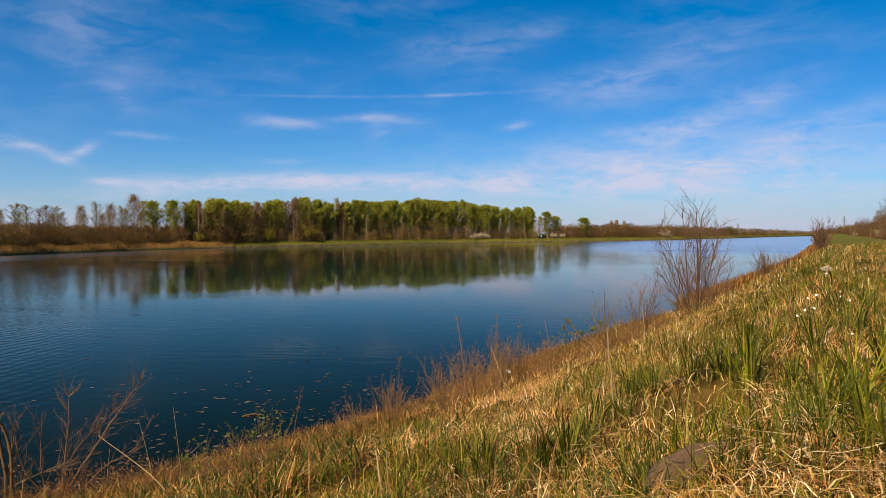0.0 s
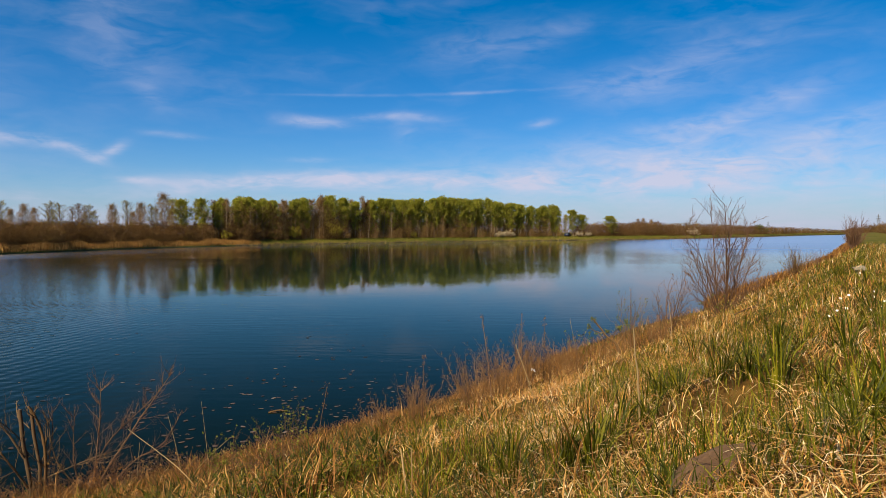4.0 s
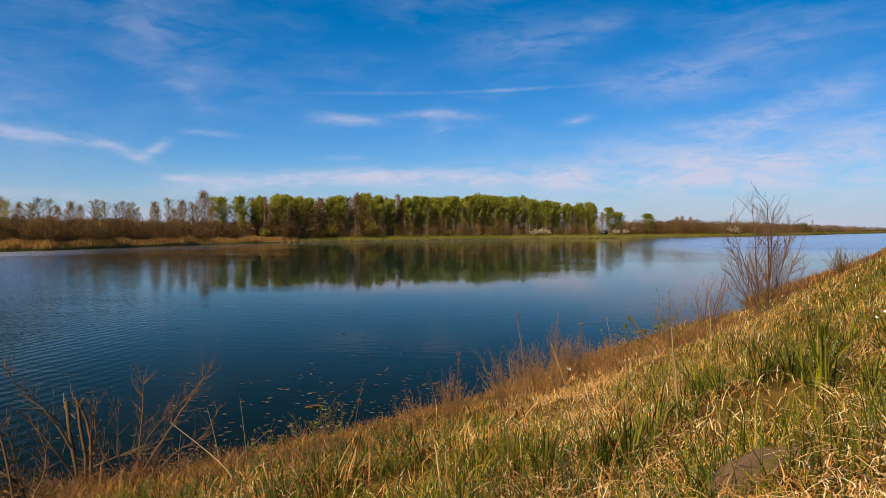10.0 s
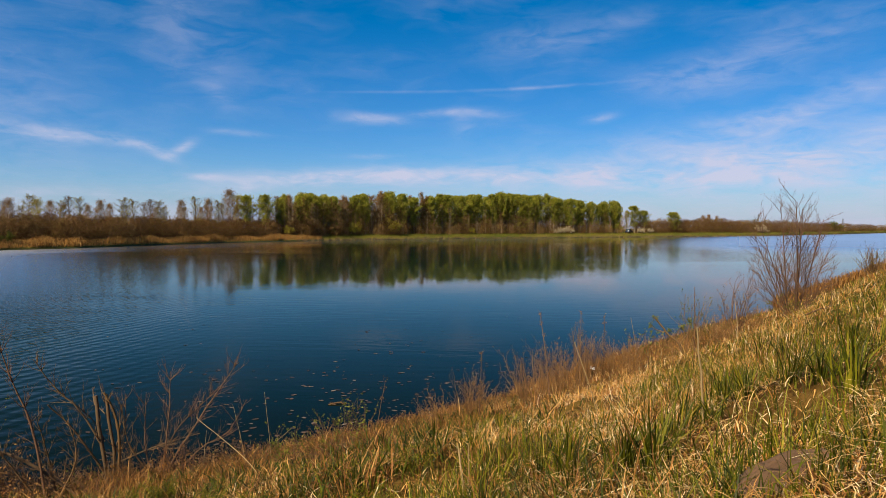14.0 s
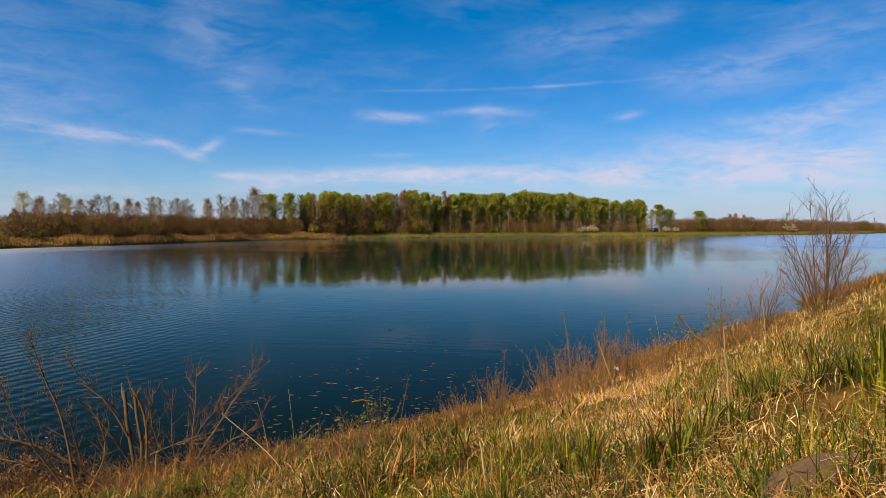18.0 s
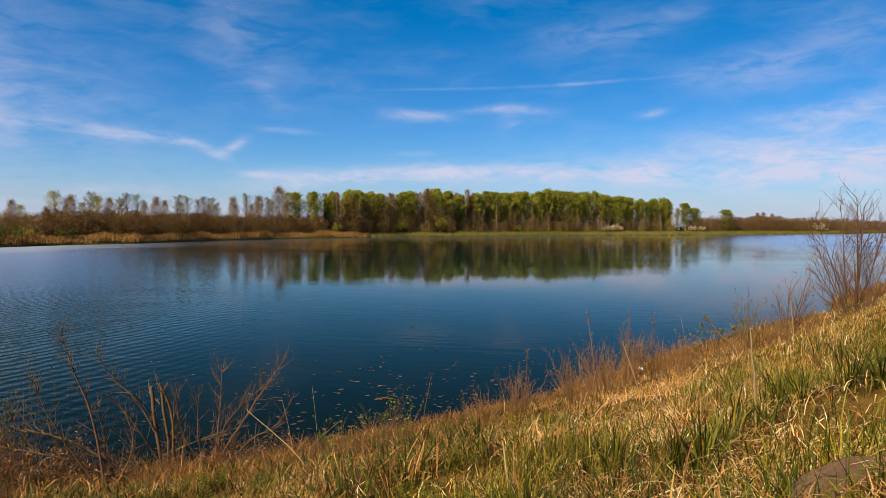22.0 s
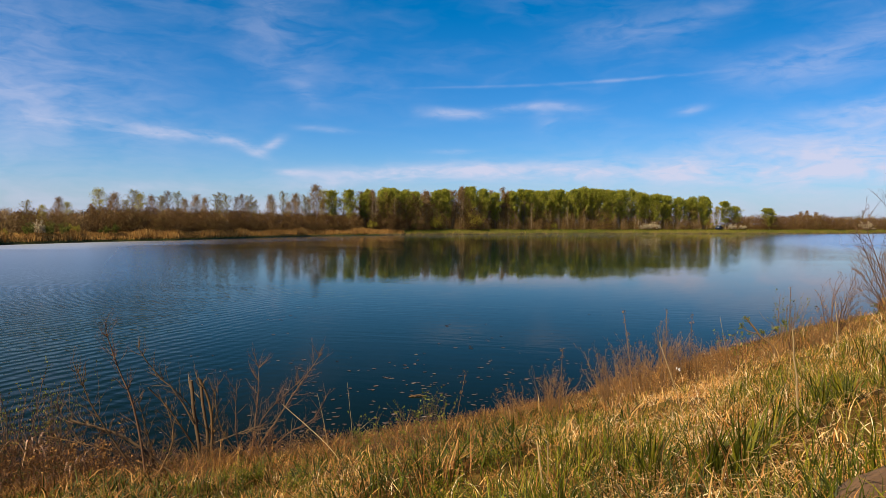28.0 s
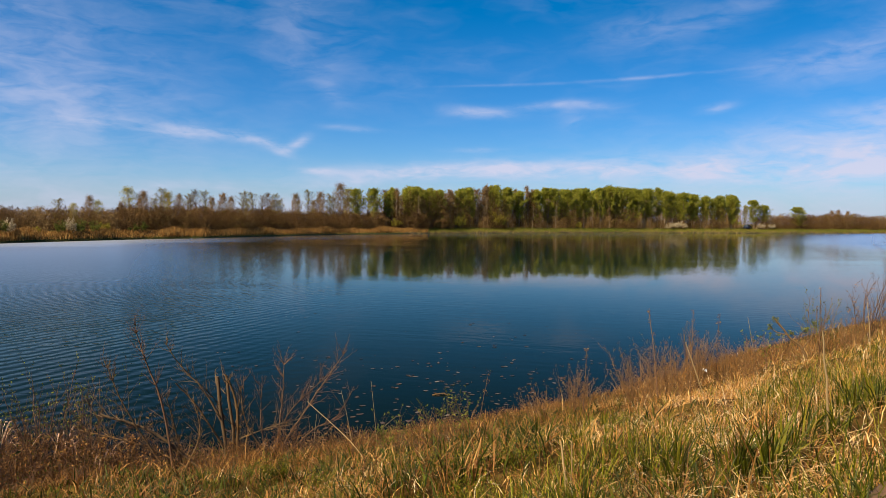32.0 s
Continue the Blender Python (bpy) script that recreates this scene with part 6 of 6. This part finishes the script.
def build_scrap():
    """A crumpled scrap of white paper caught in the weeds."""
    rng = np.random.default_rng(123)
    g = np.linspace(-1, 1, 7)
    a, b = np.meshgrid(g, g, indexing="ij")
    z = 0.35 * np.sin(2.2 * a + 1) * np.cos(1.9 * b) + 0.12 * rng.normal(size=a.shape)
    v = np.stack([a * 0.034, b * 0.022, z * 0.022], -1).reshape(-1, 3)
    m = make_plain("white_paper", (0.7, 0.7, 0.7), (0.82, 0.82, 0.82), 20.0, 0.7, 0.2, by_object=0.0)
    ob = tagged(new("paper_scrap", mesh_of("paper_scrap", np.vstack([v, v - [0, 0, 0.0006]]), np.vstack([grid_tris(7, 7), grid_tris(7, 7)[:, ::-1] + 49]), m)), "crumpled white paper scrap caught in dry weeds", "litter")
    ob.matrix_basis = pose(0.86, 9.0, bank(0.86, 9.0) + 0.22, 50, 20, 30)


def build_floating():
    """Leaves adrift near the bank."""
    rng = np.random.default_rng(124)
    a, r = np.radians(rng.normal(-13, 11, 420)), np.exp(rng.normal(math.log(11.5), 0.24, 420))
    hub = rng.integers(0, 80, 420)
    pull = rng.uniform(0, 1, 420) < 0.55
    x, y = np.where(pull, (r * np.sin(a))[hub] + rng.normal(0, 0.3, 420), r * np.sin(a)), np.where(pull, (r * np.cos(a))[hub] + rng.normal(0, 0.2, 420), r * np.cos(a))
    keep = ground_z(x, y) < -0.08
    x, y = x[keep], y[keep]
    f, s = rng.uniform(0, 6.283, len(x)), rng.uniform(0.018, 0.062, len(x))
    k = np.arange(6) * np.pi / 3
    ring = np.stack([np.cos(k) * 1.0, np.sin(k) * 0.6], -1)
    px = x[:, None] + s[:, None] * (ring[:, 0] * np.cos(f)[:, None] - ring[:, 1] * np.sin(f)[:, None])
    py = y[:, None] + s[:, None] * (ring[:, 0] * np.sin(f)[:, None] + ring[:, 1] * np.cos(f)[:, None])
    pz = 0.004 + rng.uniform(0, 0.0015, px.shape)
    v = np.stack([px, py, pz], -1)
    t = (np.arange(len(x))[:, None, None] * 6 + np.array([(0, 1, 2), (0, 2, 3), (0, 3, 4), (0, 4, 5)])[None]).reshape(-1, 3)
    tagged(new("floating_leaves", mesh_of("floating_leaves", v.reshape(-1, 3), t, DEAD_LEAF)), "withered brown leaves drifting on the water", "leaves", kind="stuff")
    ob = thing("drift_branch", "dark waterlogged branch drifting near the bank", "branch", m=pose(-3.2, 11.3, 0.0, 0, 0, 25))
    for pts, rr in ((((-0.16, 0, 0.0), (0, 0.02, 0.02), (0.16, -0.02, 0.0)), 0.018), (((0.02, 0, 0.01), (0.09, 0.09, 0.03)), 0.009)):
        mesh = Mesh()
        curved(mesh, rng, pts, rr, rr * 0.5)
        part("twig", mesh.done("twig", BARK_BROWN), ob)


build_log()
build_stone(4.14, 7.35, 0.055, 3)
build_fallen_branch()
build_scrap()
build_floating()


def build_pylon(az, r, height):
    """A lattice power pylon far away."""
    ob = thing("power_pylon", "distant grey lattice power pylon", "pylon", "power pylons on the horizon", pose(r * math.sin(radians(az)), r * math.cos(radians(az)), 0, 0, 0, -az + 25))
    w = height * 0.09
    def half(z):
        return w * (1 - 0.86 * min(1, z / (height * 0.9)))
    for sx, sy in ((1, 1), (1, -1), (-1, 1), (-1, -1)):
        leg = Mesh()
        zs = np.linspace(0, height, 8)
        leg.tube([(sx * half(z), sy * half(z), z) for z in zs], np.full(8, 0.22), 4)
        part("leg", leg.done("leg", STEEL), ob)
    zs = np.linspace(0, height * 0.95, 11)
    for k in range(10):
        brace = Mesh()
        for sx, sy, ex, ey in ((1, 1, -1, 1), (-1, 1, -1, -1), (-1, -1, 1, -1), (1, -1, 1, 1)):
            brace.tube([(sx * half(zs[k]), sy * half(zs[k]), zs[k]), (ex * half(zs[k + 1]), ey * half(zs[k + 1]), zs[k + 1])], [0.12, 0.12], 3)
        part("brace", brace.done("brace", STEEL), ob)
    for z, reach in ((height * 0.66, 0.10), (height * 0.78, 0.13), (height * 0.9, 0.09)):
        arm = Mesh()
        for s in (1, -1):
            arm.tube([(0, 0, z + 0.8), (s * height * reach, 0, z)], [0.3, 0.16], 4)
            arm.tube([(0, 0, z - 0.4), (s * height * reach, 0, z)], [0.22, 0.16], 4)
        arm = part("crossarm", arm.done("crossarm", STEEL), ob)
        for s in (1, -1):
            hanger = Mesh()
            hanger.tube([(s * height * reach, 0, z), (s * height * reach, 0, z - 2)], [0.14, 0.14], 4)
            part("insulator", hanger.done("insulator", STEEL), arm)


def build_post():
    """A weathered wooden post on the far crest of the dike."""
    rng = np.random.default_rng(125)
    x, y = 100 * math.sin(radians(32.1)), 100 * math.cos(radians(32.1))
    ob = thing("wooden_post", "pale weathered wooden post standing on the dike", "post", m=pose(x, y, bank(x, y, 0.15)))
    mesh = Mesh()
    curved(mesh, rng, ((0, 0, 0), (0.01, 0, 0.7), (0.0, 0.01, 1.45)), 0.075, 0.068, 8)
    part("shaft", mesh.done("shaft", STUB), ob)


build_post()

for az, r, h in ((17.84, 1500, 32.5), (30.48, 1400, 31.0), (23.41, 2000, 28.0)):
    build_pylon(az, r, h)


def build_car():
    """A small dark estate car parked on the far bank track."""
    paint = make_plain("dark_blue_paint", (0.01, 0.014, 0.03), (0.02, 0.026, 0.05), 2.0, 0.25, 0.0, by_object=0.0)
    glass = make_plain("car_glass", (0.02, 0.025, 0.03), (0.04, 0.05, 0.06), 2.0, 0.08, 0.0, by_object=0.0)
    rubber = make_plain("tyre_rubber", (0.012, 0.012, 0.012), (0.025, 0.025, 0.025), 20.0, 0.9, 0.2, by_object=0.0)
    r = float(far_edge(8.3)) + 6.5
    x, y = r * math.sin(radians(8.3)), r * math.cos(radians(8.3))
    ob = thing("parked_car", "small dark blue car parked on the far bank", "car", m=pose(x, y, bank(x, y), 0, 0, 62))

    def loft(name, sections, mat, parent, label=""):
        v, ring = [], 8
        for px, half, z0, z1 in sections:
            c = 0.12 * (z1 - z0)
            v += [(px, -half, z0 + c), (px, -half, z1 - c), (px, -half + c, z1), (px, half - c, z1), (px, half, z1 - c), (px, half, z0 + c), (px, half - c, z0), (px, -half + c, z0)]
        t = grid_tris(len(sections), ring, True)
        n = (len(sections) - 1) * ring
        t = np.vstack([t, [(0, k + 1, k) for k in range(1, 7)], [(n, n + k, n + k + 1) for k in range(1, 7)]])
        return part(name, mesh_of(name, v, t, mat), parent, label)

    loft("body", ((-1.95, 0.72, 0.35, 0.75), (-1.8, 0.82, 0.25, 0.88), (-0.8, 0.85, 0.22, 0.92), (0.9, 0.85, 0.22, 0.92), (1.7, 0.80, 0.25, 0.84), (1.95, 0.70, 0.32, 0.70)), paint, ob)
    loft("cabin", ((-1.75, 0.66, 0.86, 0.92), (-1.45, 0.64, 0.86, 1.40), (0.2, 0.64, 0.86, 1.44), (0.95, 0.68, 0.86, 0.94)), glass, ob, "dark glass cabin")
    loft("roof", ((-1.5, 0.60, 1.39, 1.45), (-0.6, 0.62, 1.41, 1.49), (0.25, 0.60, 1.40, 1.46)), paint, ob)
    for sx in (-1.25, 1.25):
        for sy in (-0.8, 0.8):
            tyre = Mesh()
            k = np.arange(15) * 2 * np.pi / 14
            tyre.tube(np.stack([sx + 0.26 * np.cos(k), np.full(15, sy), 0.31 + 0.26 * np.sin(k)], -1), np.full(15, 0.09), 6)
            part("tyre", tyre.done("tyre", rubber), ob)


build_car()
